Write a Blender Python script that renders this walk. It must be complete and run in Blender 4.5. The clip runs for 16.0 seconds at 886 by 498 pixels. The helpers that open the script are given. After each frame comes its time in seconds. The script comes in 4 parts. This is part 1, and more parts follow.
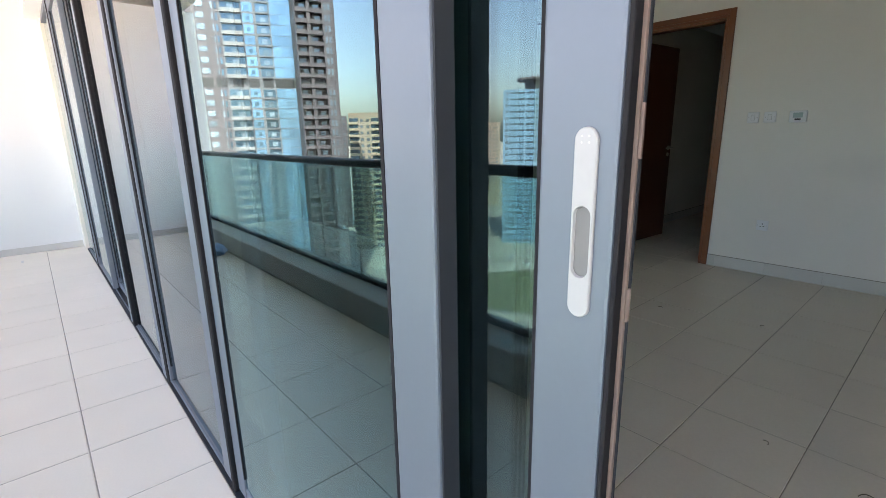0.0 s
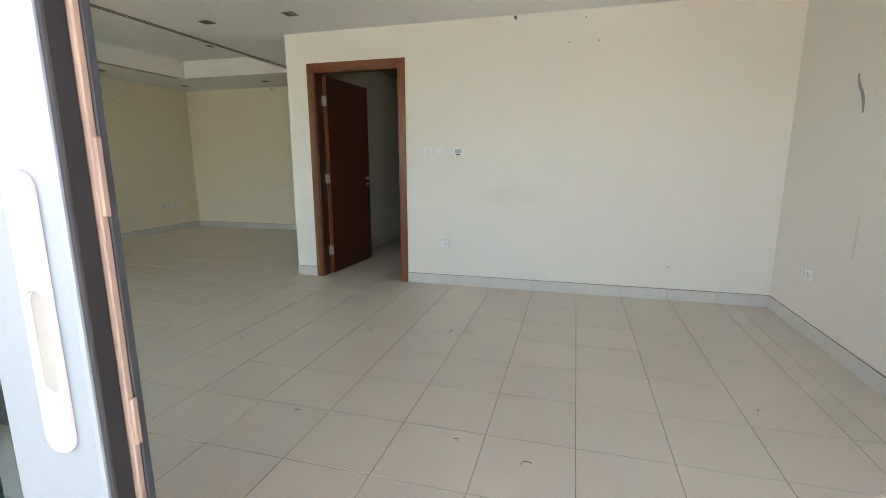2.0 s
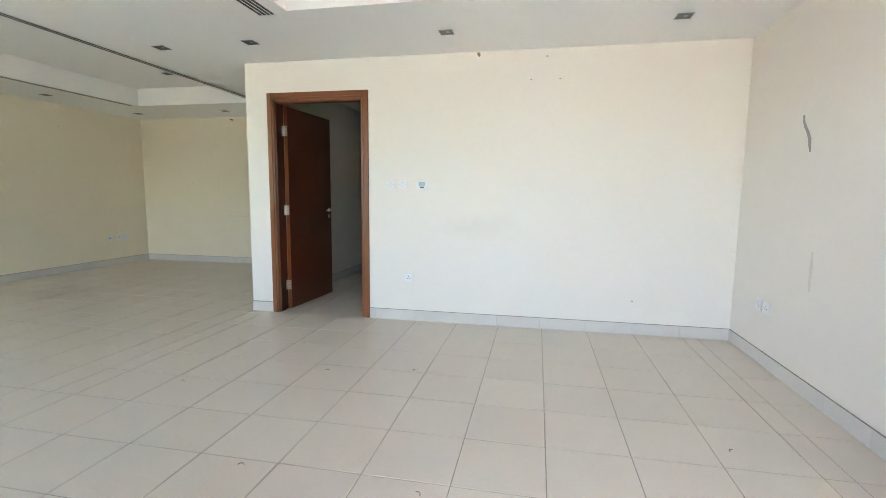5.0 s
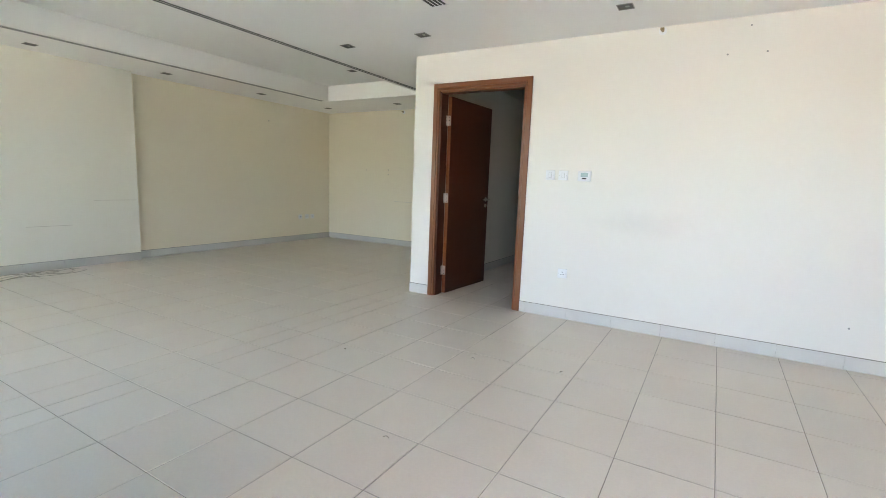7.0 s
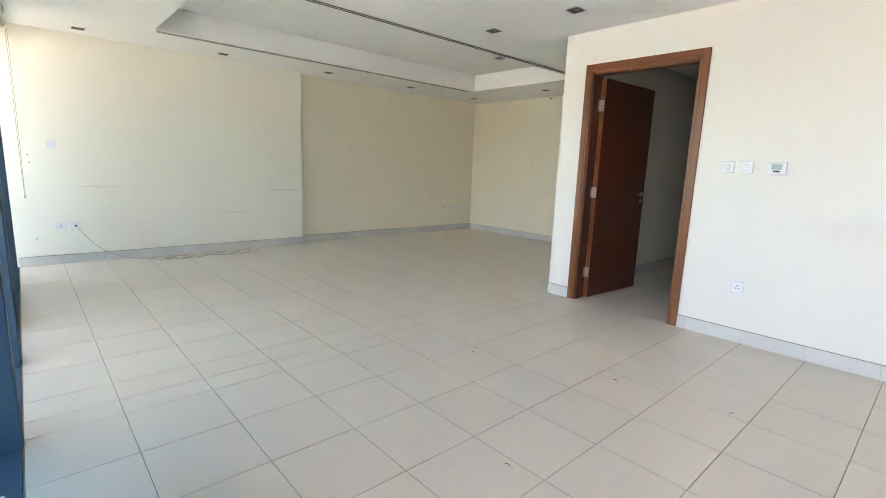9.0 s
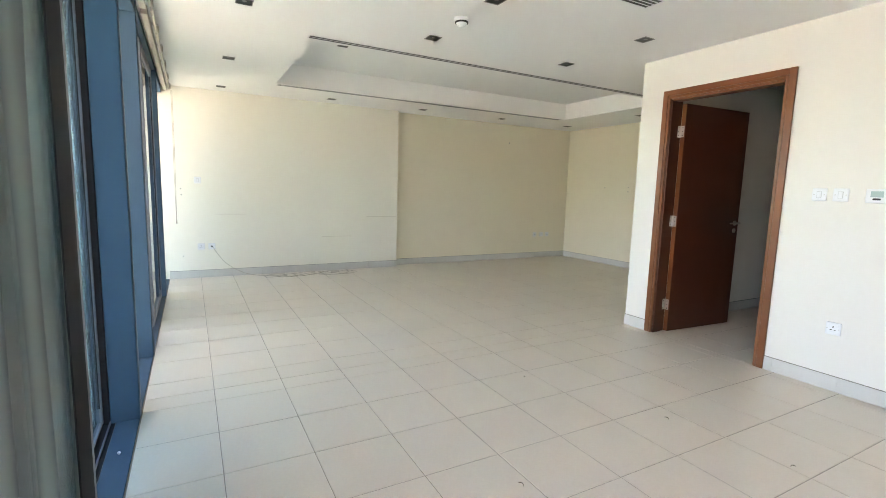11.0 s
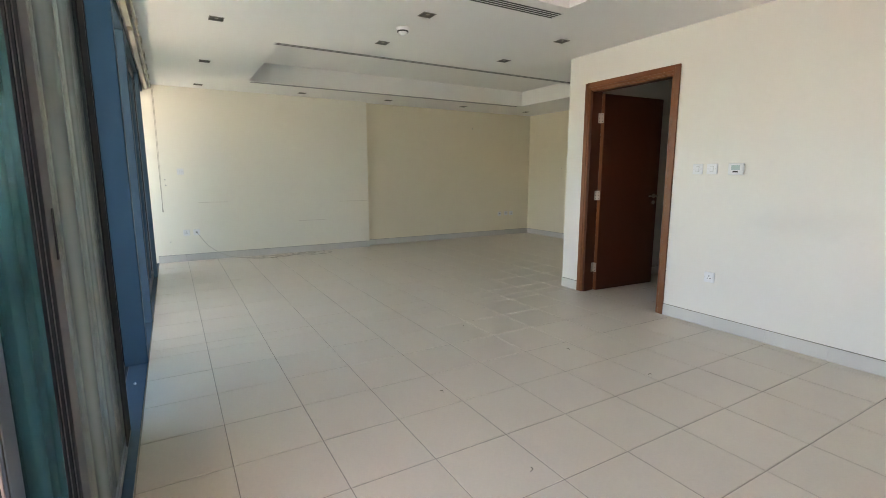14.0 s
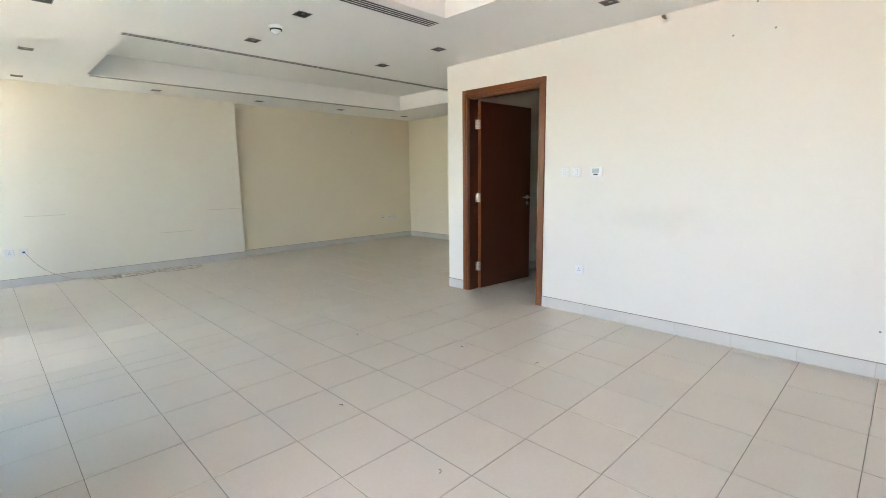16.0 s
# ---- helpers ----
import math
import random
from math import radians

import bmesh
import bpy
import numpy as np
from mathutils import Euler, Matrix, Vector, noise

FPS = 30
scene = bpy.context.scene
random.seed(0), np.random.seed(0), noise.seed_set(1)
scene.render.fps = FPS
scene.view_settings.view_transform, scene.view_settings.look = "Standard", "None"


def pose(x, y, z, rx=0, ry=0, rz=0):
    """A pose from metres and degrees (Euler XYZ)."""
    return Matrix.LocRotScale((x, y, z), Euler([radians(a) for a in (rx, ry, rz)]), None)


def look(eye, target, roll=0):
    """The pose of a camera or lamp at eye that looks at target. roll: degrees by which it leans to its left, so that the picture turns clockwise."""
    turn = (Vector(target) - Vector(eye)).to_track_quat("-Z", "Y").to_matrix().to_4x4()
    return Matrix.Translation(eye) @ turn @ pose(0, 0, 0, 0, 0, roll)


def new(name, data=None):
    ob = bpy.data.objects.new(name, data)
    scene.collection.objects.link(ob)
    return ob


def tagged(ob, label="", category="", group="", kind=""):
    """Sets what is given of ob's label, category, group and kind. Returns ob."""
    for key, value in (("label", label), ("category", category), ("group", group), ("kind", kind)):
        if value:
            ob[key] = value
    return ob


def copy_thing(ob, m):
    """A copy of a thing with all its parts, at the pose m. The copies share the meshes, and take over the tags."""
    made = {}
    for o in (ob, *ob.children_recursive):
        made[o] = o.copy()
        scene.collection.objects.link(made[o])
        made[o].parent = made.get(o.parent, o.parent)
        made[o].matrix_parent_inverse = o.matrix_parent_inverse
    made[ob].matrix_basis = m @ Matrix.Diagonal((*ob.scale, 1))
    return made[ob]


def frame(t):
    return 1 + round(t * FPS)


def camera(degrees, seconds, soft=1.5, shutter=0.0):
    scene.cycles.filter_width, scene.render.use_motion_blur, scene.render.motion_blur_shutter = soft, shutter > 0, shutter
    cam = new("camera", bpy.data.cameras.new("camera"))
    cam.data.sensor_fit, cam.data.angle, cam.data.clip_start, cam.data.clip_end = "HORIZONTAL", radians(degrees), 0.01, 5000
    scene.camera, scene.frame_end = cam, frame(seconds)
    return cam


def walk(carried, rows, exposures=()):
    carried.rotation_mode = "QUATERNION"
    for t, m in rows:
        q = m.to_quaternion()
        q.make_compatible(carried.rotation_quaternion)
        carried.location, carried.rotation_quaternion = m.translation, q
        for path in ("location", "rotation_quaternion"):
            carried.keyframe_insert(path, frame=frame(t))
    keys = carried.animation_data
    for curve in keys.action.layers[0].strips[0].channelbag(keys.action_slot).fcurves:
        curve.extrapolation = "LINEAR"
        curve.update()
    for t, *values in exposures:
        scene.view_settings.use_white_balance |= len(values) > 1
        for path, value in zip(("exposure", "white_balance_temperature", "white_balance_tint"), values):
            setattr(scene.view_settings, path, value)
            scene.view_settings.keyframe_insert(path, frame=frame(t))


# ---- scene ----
# ---------- camera ----------
cam = camera(87.2, 16.0, soft=0.85)
PATH = [
    (0, (0.035, -0.222, 1.236), (-1.429, 1.053, 0.755), -1.1),
    (0.5, (0.057, -0.161, 1.234), (-1.185, 1.338, 0.775), -0.9),
    (1, (0.087, -0.118, 1.239), (-0.899, 1.568, 0.81), -0.4),
    (1.5, (0.11, -0.071, 1.241), (-0.621, 1.746, 0.838), -0.2),
    (2, (0.114, -0.027, 1.245), (-0.419, 1.864, 0.869), -0.2),
    (2.5, (0.111, -0.001, 1.226), (-0.265, 1.935, 0.89), -0.1),
    (3, (0.116, 0.018, 1.231), (-0.163, 1.98, 0.963), -0.2),
    (5.5, (0.093, 0.108, 1.226), (-0.402, 2.032, 0.994), 1.2),
    (6, (0.098, 0.136, 1.233), (-0.59, 1.997, 0.98), 1.4),
    (6.5, (0.084, 0.169, 1.221), (-0.783, 1.952, 0.957), 1.7),
    (7, (0.059, 0.187, 1.212), (-0.937, 1.898, 0.93), 2.2),
    (7.5, (0.03, 0.219, 1.216), (-1.066, 1.864, 0.912), 2.6),
    (8, (-0.015, 0.273, 1.228), (-1.204, 1.848, 0.904), 2.5),
    (8.5, (-0.065, 0.35, 1.234), (-1.391, 1.808, 0.89), 2.2),
    (9, (-0.07, 0.424, 1.237), (-1.528, 1.749, 0.89), 2.2),
    (9.5, (-0.043, 0.472, 1.255), (-1.617, 1.658, 0.917), 1.7),
    (10, (0.044, 0.591, 1.271), (-1.639, 1.63, 0.972), 1.8),
    (12.5, (0.803, 0.623, 1.284), (-0.957, 1.541, 1.04), 1.5),
    (13, (0.948, 0.619, 1.273), (-0.809, 1.537, 1.003), 1.1),
    (13.5, (1.032, 0.605, 1.271), (-0.707, 1.549, 0.981), 0.5),
    (14, (1.061, 0.556, 1.273), (-0.646, 1.549, 0.957), -0.0),
    (14.5, (1.042, 0.526, 1.279), (-0.605, 1.611, 0.946), -0.0),
    (15, (1.03, 0.518, 1.274), (-0.54, 1.713, 0.943), -0.0),
    (15.5, (1.015, 0.507, 1.281), (-0.454, 1.826, 0.962), -0.2),
    (16, (1.007, 0.513, 1.288), (-0.395, 1.906, 0.982), -0.7),
]
EXPOSURES = [(0, 2.9, 7718, 25.5), (0.5, 3.37, 7916, 27.5), (1, 3.83, 8225, 28.5), (1.5, 4.05, 8350, 28.3), (2, 4.25, 8587, 28.3), (2.5, 4.55, 8536, 29.3), (3, 4.8, 8342, 28.8),
             (5.5, 4.87, 7880, 30.5), (8, 4.95, 7803, 32.0), (9.5, 5.1, 7998, 32.8), (10, 5.16, 8087, 32.3), (12.5, 4.81, 8422, 32.3),
             (13.5, 4.55, 8506, 32.3), (14.5, 4.45, 8457, 32.3), (15, 4.69, 8484, 32.8), (15.5, 4.85, 8161, 32.8), (16, 4.93, 8114, 32.8)]
walk(cam, [(t, look(eye, target, roll)) for t, eye, target, roll in PATH], EXPOSURES)

# ---------- world and sun ----------
SUN_ELEV, SUN_AZ = 52.0, 38.0      # azimuth of the sun, degrees from +x towards +y
world = bpy.data.worlds.new("world")
scene.world = world
world.use_nodes = True
wn = world.node_tree.nodes
sky = wn.new("ShaderNodeTexSky")
sky.sky_type = "NISHITA"
sky.sun_disc = False
sky.sun_elevation = radians(SUN_ELEV)
sky.sun_rotation = radians(90 - SUN_AZ)
sky.dust_density = 2.8
sky.air_density = 1.0
sky.ozone_density = 0.6
world.node_tree.links.new(sky.outputs[0], wn["Background"].inputs[0])
wn["Background"].inputs[1].default_value = 0.15
sun = new("sun", bpy.data.lights.new("sun", "SUN"))
sun.data.energy = 4.2
sun.data.angle = radians(0.5)
sun.data.color = (1.0, 0.95, 0.87)
sx, sy = math.cos(radians(SUN_AZ)), math.sin(radians(SUN_AZ))
sun.matrix_world = look((0, 0, 80), (-sx * 10, -sy * 10, 80 - 10 * math.tan(radians(SUN_ELEV))))


# ---------- materials ----------
def material(name, color, rough=0.5, metal=0.0, vary=0.06, scale=3.0, grain=0.0, grain_scale=120.0, bump=0.0,
             bump_scale=60.0, random_amount=0.0, stretch=(1, 1, 1), spec=0.5):
    """Principled surface with large stains, fine grain and relief at real-world size."""
    m = bpy.data.materials.new(name)
    m.use_nodes = True
    nt = m.node_tree
    n, l = nt.nodes, nt.links
    b = n["Principled BSDF"]
    b.inputs["Roughness"].default_value = rough
    b.inputs["Metallic"].default_value = metal
    b.inputs["Specular IOR Level"].default_value = spec
    geo = n.new("ShaderNodeNewGeometry")
    mp = n.new("ShaderNodeMapping")
    mp.inputs["Scale"].default_value = stretch
    l.new(geo.outputs["Position"], mp.inputs[0])
    big = n.new("ShaderNodeTexNoise")
    big.inputs["Scale"].default_value = scale
    big.inputs["Detail"].default_value = 5
    l.new(mp.outputs[0], big.inputs["Vector"])
    fine = n.new("ShaderNodeTexNoise")
    fine.inputs["Scale"].default_value = grain_scale
    fine.inputs["Detail"].default_value = 3
    l.new(mp.outputs[0], fine.inputs["Vector"])
    value = n.new("ShaderNodeMath")
    value.operation = "MULTIPLY_ADD"
    l.new(big.outputs[0], value.inputs[0])
    value.inputs[1].default_value = vary * 2
    value.inputs[2].default_value = 1 - vary
    value2 = n.new("ShaderNodeMath")
    value2.operation = "MULTIPLY_ADD"
    l.new(fine.outputs[0], value2.inputs[0])
    value2.inputs[1].default_value = grain * 2
    value2.inputs[2].default_value = -grain
    add = n.new("ShaderNodeMath")
    add.operation = "ADD"
    l.new(value.outputs[0], add.inputs[0])
    l.new(value2.outputs[0], add.inputs[1])
    last = add
    if random_amount:
        info = n.new("ShaderNodeObjectInfo")
        ra = n.new("ShaderNodeMath")
        ra.operation = "MULTIPLY_ADD"
        l.new(info.outputs["Random"], ra.inputs[0])
        ra.inputs[1].default_value = random_amount
        ra.inputs[2].default_value = -random_amount / 2
        add2 = n.new("ShaderNodeMath")
        add2.operation = "ADD"
        l.new(add.outputs[0], add2.inputs[0])
        l.new(ra.outputs[0], add2.inputs[1])
        last = add2
    mul = n.new("ShaderNodeVectorMath")
    mul.operation = "SCALE"
    mul.inputs[0].default_value = color
    l.new(last.outputs[0], mul.inputs["Scale"])
    l.new(mul.outputs[0], b.inputs["Base Color"])
    rr = n.new("ShaderNodeMath")
    rr.operation = "MULTIPLY_ADD"
    l.new(big.outputs[0], rr.inputs[0])
    rr.inputs[1].default_value = 0.16
    rr.inputs[2].default_value = rough - 0.08
    l.new(rr.outputs[0], b.inputs["Roughness"])
    if bump:
        bt = n.new("ShaderNodeTexNoise")
        bt.inputs["Scale"].default_value = bump_scale
        bt.inputs["Detail"].default_value = 4
        l.new(mp.outputs[0], bt.inputs["Vector"])
        bn = n.new("ShaderNodeBump")
        bn.inputs["Strength"].default_value = bump
        bn.inputs["Distance"].default_value = 0.003
        l.new(bt.outputs[0], bn.inputs["Height"])
        l.new(bn.outputs[0], b.inputs["Normal"])
    return m


def glass_material(name, tint, reflect, power, wave=0.0, coat=(0.90, 0.97, 1.0)):
    """Thin coated glazing: tinted see-through with a mirror coat that grows towards grazing."""
    m = bpy.data.materials.new(name)
    m.use_nodes = True
    nt = m.node_tree
    n, l = nt.nodes, nt.links
    n.remove(n["Principled BSDF"])
    tr = n.new("ShaderNodeBsdfTransparent")
    tr.inputs[0].default_value = (*tint, 1)
    gl = n.new("ShaderNodeBsdfGlossy")
    gl.inputs["Roughness"].default_value = 0.0
    gl.inputs[0].default_value = (*coat, 1)
    lw = n.new("ShaderNodeLayerWeight")
    pw = n.new("ShaderNodeMath")
    pw.operation = "POWER"
    l.new(lw.outputs["Facing"], pw.inputs[0])
    pw.inputs[1].default_value = power
    lw.inputs["Blend"].default_value = 0.5
    ma = n.new("ShaderNodeMath")
    ma.operation = "MULTIPLY_ADD"
    l.new(pw.outputs[0], ma.inputs[0])
    ma.inputs[1].default_value = 1 - reflect
    ma.inputs[2].default_value = reflect
    mix = n.new("ShaderNodeMixShader")
    l.new(ma.outputs[0], mix.inputs[0])
    l.new(tr.outputs[0], mix.inputs[1])
    l.new(gl.outputs[0], mix.inputs[2])
    if wave:
        geo = n.new("ShaderNodeNewGeometry")
        mp = n.new("ShaderNodeMapping")
        mp.inputs["Scale"].default_value = (3.0, 3.0, 0.12)
        nz = n.new("ShaderNodeTexNoise")
        nz.inputs["Scale"].default_value = 2.2
        nz.inputs["Detail"].default_value = 1
        bn = n.new("ShaderNodeBump")
        bn.inputs["Strength"].default_value = wave
        bn.inputs["Distance"].default_value = 0.01
        l.new(geo.outputs["Position"], mp.inputs[0])
        l.new(mp.outputs[0], nz.inputs["Vector"])
        l.new(nz.outputs[0], bn.inputs["Height"])
        l.new(bn.outputs[0], gl.inputs["Normal"])
    l.new(mix.outputs[0], n["Material Output"].inputs[0])
    return m


M_CREAM = material("cream_wall_paint", (0.82, 0.75, 0.60), 0.6, vary=0.025, scale=1.3, grain=0.01, bump=0.05, bump_scale=220)
M_CREAMPALE = material("pale_cream_wall_paint", (0.85, 0.82, 0.725), 0.6, vary=0.025, scale=1.3, grain=0.01, bump=0.05, bump_scale=220)
M_WHITE = material("white_wall_paint", (0.775, 0.745, 0.69), 0.55, vary=0.02, scale=1.1, grain=0.01, bump=0.05, bump_scale=220)


def smudge(m, centre, size, amount):
    """A soft dirty patch of hand marks on the paint, at a place of the wall."""
    n, l = m.node_tree.nodes, m.node_tree.links
    base = n["Principled BSDF"].inputs["Base Color"]
    old = base.links[0].from_socket
    geo = n.new("ShaderNodeNewGeometry")
    mp = n.new("ShaderNodeMapping")
    mp.inputs["Location"].default_value = [-c / s for c, s in zip(centre, size)]
    mp.inputs["Scale"].default_value = [1 / s for s in size]
    l.new(geo.outputs["Position"], mp.inputs[0])
    ln = n.new("ShaderNodeVectorMath")
    ln.operation = "LENGTH"
    l.new(mp.outputs[0], ln.inputs[0])
    nz = n.new("ShaderNodeTexNoise")
    nz.inputs["Scale"].default_value = 7
    nz.inputs["Detail"].default_value = 4
    l.new(geo.outputs["Position"], nz.inputs["Vector"])
    ad = n.new("ShaderNodeMath")
    ad.operation = "ADD"
    l.new(ln.outputs["Value"], ad.inputs[0])
    l.new(nz.outputs[0], ad.inputs[1])
    mr = n.new("ShaderNodeMapRange")
    mr.inputs[1].default_value, mr.inputs[2].default_value = 0.5, 1.5
    mr.inputs[3].default_value, mr.inputs[4].default_value = 1 - amount, 1.0
    mr.interpolation_type = "SMOOTHSTEP"
    l.new(ad.outputs[0], mr.inputs[0])
    mul = n.new("ShaderNodeVectorMath")
    mul.operation = "SCALE"
    l.new(old, mul.inputs[0])
    l.new(mr.outputs[0], mul.inputs["Scale"])
    l.new(mul.outputs[0], base)
    return m


M_DOORWALL = smudge(material("white_wall_paint_marked", (0.775, 0.745, 0.69), 0.55, vary=0.025, scale=1.1, grain=0.01, bump=0.05, bump_scale=220),
                    (-0.45, 4.4, 0.93), (0.6, 0.3, 0.18), 0.06)
M_CEIL = material("ceiling_paint", (0.88, 0.875, 0.86), 0.65, vary=0.02, scale=0.9, bump=0.03, bump_scale=160)
M_TILE = material("floor_tile", (0.665, 0.588, 0.495), 0.345, vary=0.07, scale=2.2, grain=0.05, grain_scale=70, bump=0.03,
                  bump_scale=25, random_amount=0.035)
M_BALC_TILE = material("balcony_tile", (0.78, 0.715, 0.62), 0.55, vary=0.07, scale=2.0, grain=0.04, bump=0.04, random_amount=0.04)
M_GROUT = material("grout", (0.30, 0.255, 0.205), 0.85, vary=0.75, scale=1.1, grain=0.1, grain_scale=30)
M_BGROUT = material("balcony_grout", (0.36, 0.32, 0.27), 0.85, vary=0.2, scale=4)
M_SKIRT = material("skirting_tile", (0.60, 0.58, 0.545), 0.40, vary=0.05, scale=3, grain=0.03, random_amount=0.04)
M_CAULK = material("skirting_joint", (0.27, 0.245, 0.215), 0.8, vary=0.45, scale=2.5)
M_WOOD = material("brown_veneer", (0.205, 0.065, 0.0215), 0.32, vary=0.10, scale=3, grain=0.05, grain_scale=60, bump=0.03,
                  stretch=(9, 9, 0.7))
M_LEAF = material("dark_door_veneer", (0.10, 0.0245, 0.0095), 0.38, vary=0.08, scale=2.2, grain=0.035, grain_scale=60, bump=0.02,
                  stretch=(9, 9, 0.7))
M_STEEL = material("brushed_steel", (0.62, 0.60, 0.57), 0.3, 1.0, vary=0.08, scale=20)
M_ALU = material("silver_aluminium", (0.168, 0.198, 0.235), 0.48, 0.3, vary=0.04, scale=4, grain=0.02)
M_BLUE = material("blue_grey_cladding", (0.040, 0.090, 0.138), 0.5, 0.0, vary=0.07, scale=2, spec=0.22)
M_DARK = material("dark_gasket", (0.026, 0.025, 0.027), 0.75, vary=0.2, scale=9, spec=0.08)
M_EDGE = material("dark_edge_profile", (0.035, 0.039, 0.045), 0.6, vary=0.1, scale=6, spec=0.2)
M_STILE = material("grey_inner_profile", (0.13, 0.128, 0.135), 0.6, vary=0.1, scale=6, spec=0.2)
M_RUBBER = material("brown_brush_seal", (0.24, 0.165, 0.135), 0.8, vary=0.25, scale=20, grain=0.1)
M_PLASTIC = material("white_plastic", (0.78, 0.79, 0.80), 0.42, vary=0.03, scale=8)
M_GAPSHADE = material("painted_gap_shade", (0.56, 0.56, 0.55), 0.6, vary=0.05, scale=30)
M_SCREEN = material("thermostat_screen", (0.40, 0.52, 0.51), 0.2, vary=0.05, scale=30)
M_SLOT = material("dark_slot", (0.03, 0.03, 0.03), 0.6, vary=0.1)
M_LAMP = material("lamp_recess", (0.012, 0.011, 0.010), 0.4, 0.2, vary=0.2, scale=40)
M_BRASS = material("tarnished_brass", (0.30, 0.22, 0.12), 0.4, 0.8, vary=0.2, scale=60)
M_FILL = material("grey_filler", (0.30, 0.30, 0.30), 0.9, vary=0.15, scale=30)
M_SCUFF = material("scuffed_paint", (0.69, 0.645, 0.56), 0.6, vary=0.1, scale=10)
M_CABLE = material("cable_sheath", (0.40, 0.36, 0.29), 0.5, vary=0.1, scale=30)
M_LEAFBIT = material("dry_litter", (0.10, 0.075, 0.045), 0.9, vary=0.2, scale=50)
M_RAILMETAL = material("beige_blind_rail", (0.52, 0.47, 0.39), 0.45, 0.2, vary=0.1, scale=12)
M_CONC = material("balcony_render", (0.50, 0.475, 0.44), 0.8, vary=0.1, scale=2, grain=0.06, bump=0.15)
M_BWHITE = material("balcony_white_wall", (0.80, 0.80, 0.79), 0.7, vary=0.03, scale=1.2, bump=0.1, bump_scale=150)
M_HANDRAIL = material("dark_handrail", (0.045, 0.045, 0.05), 0.35, 0.6, vary=0.1, scale=5)
M_BAG = material("blue_plastic_bag", (0.24, 0.40, 0.60), 0.4, vary=0.2, scale=25, bump=0.4, bump_scale=40)
M_GLASS = glass_material("tinted_window_glass", (0.66, 0.705, 0.69), 0.05, 4.5, wave=0.001)
M_GLASSDARK = glass_material("dark_tinted_door_glass", (0.46, 0.57, 0.57), 0.10, 4.0, coat=(0.68, 0.94, 0.98))


def streaked_glass(name, tint, haze, low, high):
    """Door glass with dull reflections painted in: upright streaks of haze over a dark see-through pane."""
    m = glass_material(name, tint, 0.02, 9.0, wave=0.05)
    n, l = m.node_tree.nodes, m.node_tree.links
    glossy, clear = n["Glossy BSDF"], n["Mix Shader"]
    glossy.inputs["Roughness"].default_value = 0.22
    geo = n.new("ShaderNodeNewGeometry")
    mp = n.new("ShaderNodeMapping")
    mp.inputs["Scale"].default_value = (2.2, 2.2, 0.10)
    streak = n.new("ShaderNodeTexNoise")
    streak.inputs["Scale"].default_value = 2.0
    streak.inputs["Detail"].default_value = 0.6
    streak.inputs["Distortion"].default_value = 0.25
    ramp = n.new("ShaderNodeMapRange")
    ramp.inputs["From Min"].default_value = 0.42
    ramp.inputs["From Max"].default_value = 0.68
    ramp.inputs["To Min"].default_value = low
    ramp.inputs["To Max"].default_value = high
    l.new(geo.outputs["Position"], mp.inputs[0])
    l.new(mp.outputs[0], streak.inputs["Vector"])
    l.new(streak.outputs[0], ramp.inputs["Value"])
    front = n.new("ShaderNodeBsdfDiffuse")
    front.inputs[0].default_value = (*haze, 1)
    back = n.new("ShaderNodeBsdfTranslucent")
    back.inputs[0].default_value = (haze[0] * 0.9, haze[1], haze[2] * 0.98, 1)
    dull = n.new("ShaderNodeMixShader")
    dull.inputs[0].default_value = 0.12
    l.new(front.outputs[0], dull.inputs[1])
    l.new(back.outputs[0], dull.inputs[2])
    mix = n.new("ShaderNodeMixShader")
    l.new(ramp.outputs[0], mix.inputs[0])
    l.new(clear.outputs[0], mix.inputs[1])
    l.new(dull.outputs[0], mix.inputs[2])
    l.new(mix.outputs[0], n["Material Output"].inputs[0])
    return m


# grey-green haze streaks stand in for wavy reflections in this pane
M_STREAKED = streaked_glass("reflection_streaked_door_glass", (0.30, 0.36, 0.34), (0.30, 0.35, 0.335), 0.25, 0.90)
M_GLASSTEAL = glass_material("teal_window_glass", (0.36, 0.52, 0.57), 0.05, 4.8, wave=0.001)
M_RGLASS = glass_material("balustrade_glass", (0.72, 0.90, 0.88), 0.12, 3.2)


# ---------- mesh helpers ----------
def add_box(bm, x0, x1, y0, y1, z0, z1, bevel=0.0, seg=1):
    made = bmesh.ops.create_cube(bm, size=1.0)
    verts = made["verts"]
    bmesh.ops.scale(bm, vec=(x1 - x0, y1 - y0, z1 - z0), verts=verts)
    bmesh.ops.translate(bm, vec=((x0 + x1) / 2, (y0 + y1) / 2, (z0 + z1) / 2), verts=verts)
    if bevel:
        edges = list({e for v in verts for e in v.link_edges})
        bmesh.ops.bevel(bm, geom=edges, offset=bevel, segments=seg, affect="EDGES", profile=0.5)


def box(x0, x1, y0, y1, z0, z1, bevel=0.0, seg=1):
    bm = bmesh.new()
    add_box(bm, x0, x1, y0, y1, z0, z1, bevel, seg)
    return bm


def add_cyl(bm, p0, p1, r, n=16, r2=None):
    p0, p1 = Vector(p0), Vector(p1)
    d = p1 - p0
    m = Matrix.Translation((p0 + p1) / 2) @ d.to_track_quat("Z", "Y").to_matrix().to_4x4()
    bmesh.ops.create_cone(bm, cap_ends=True, segments=n, radius1=r, radius2=r if r2 is None else r2, depth=d.length, matrix=m)


def cyl(p0, p1, r, n=16, r2=None):
    bm = bmesh.new()
    add_cyl(bm, p0, p1, r, n, r2)
    return bm


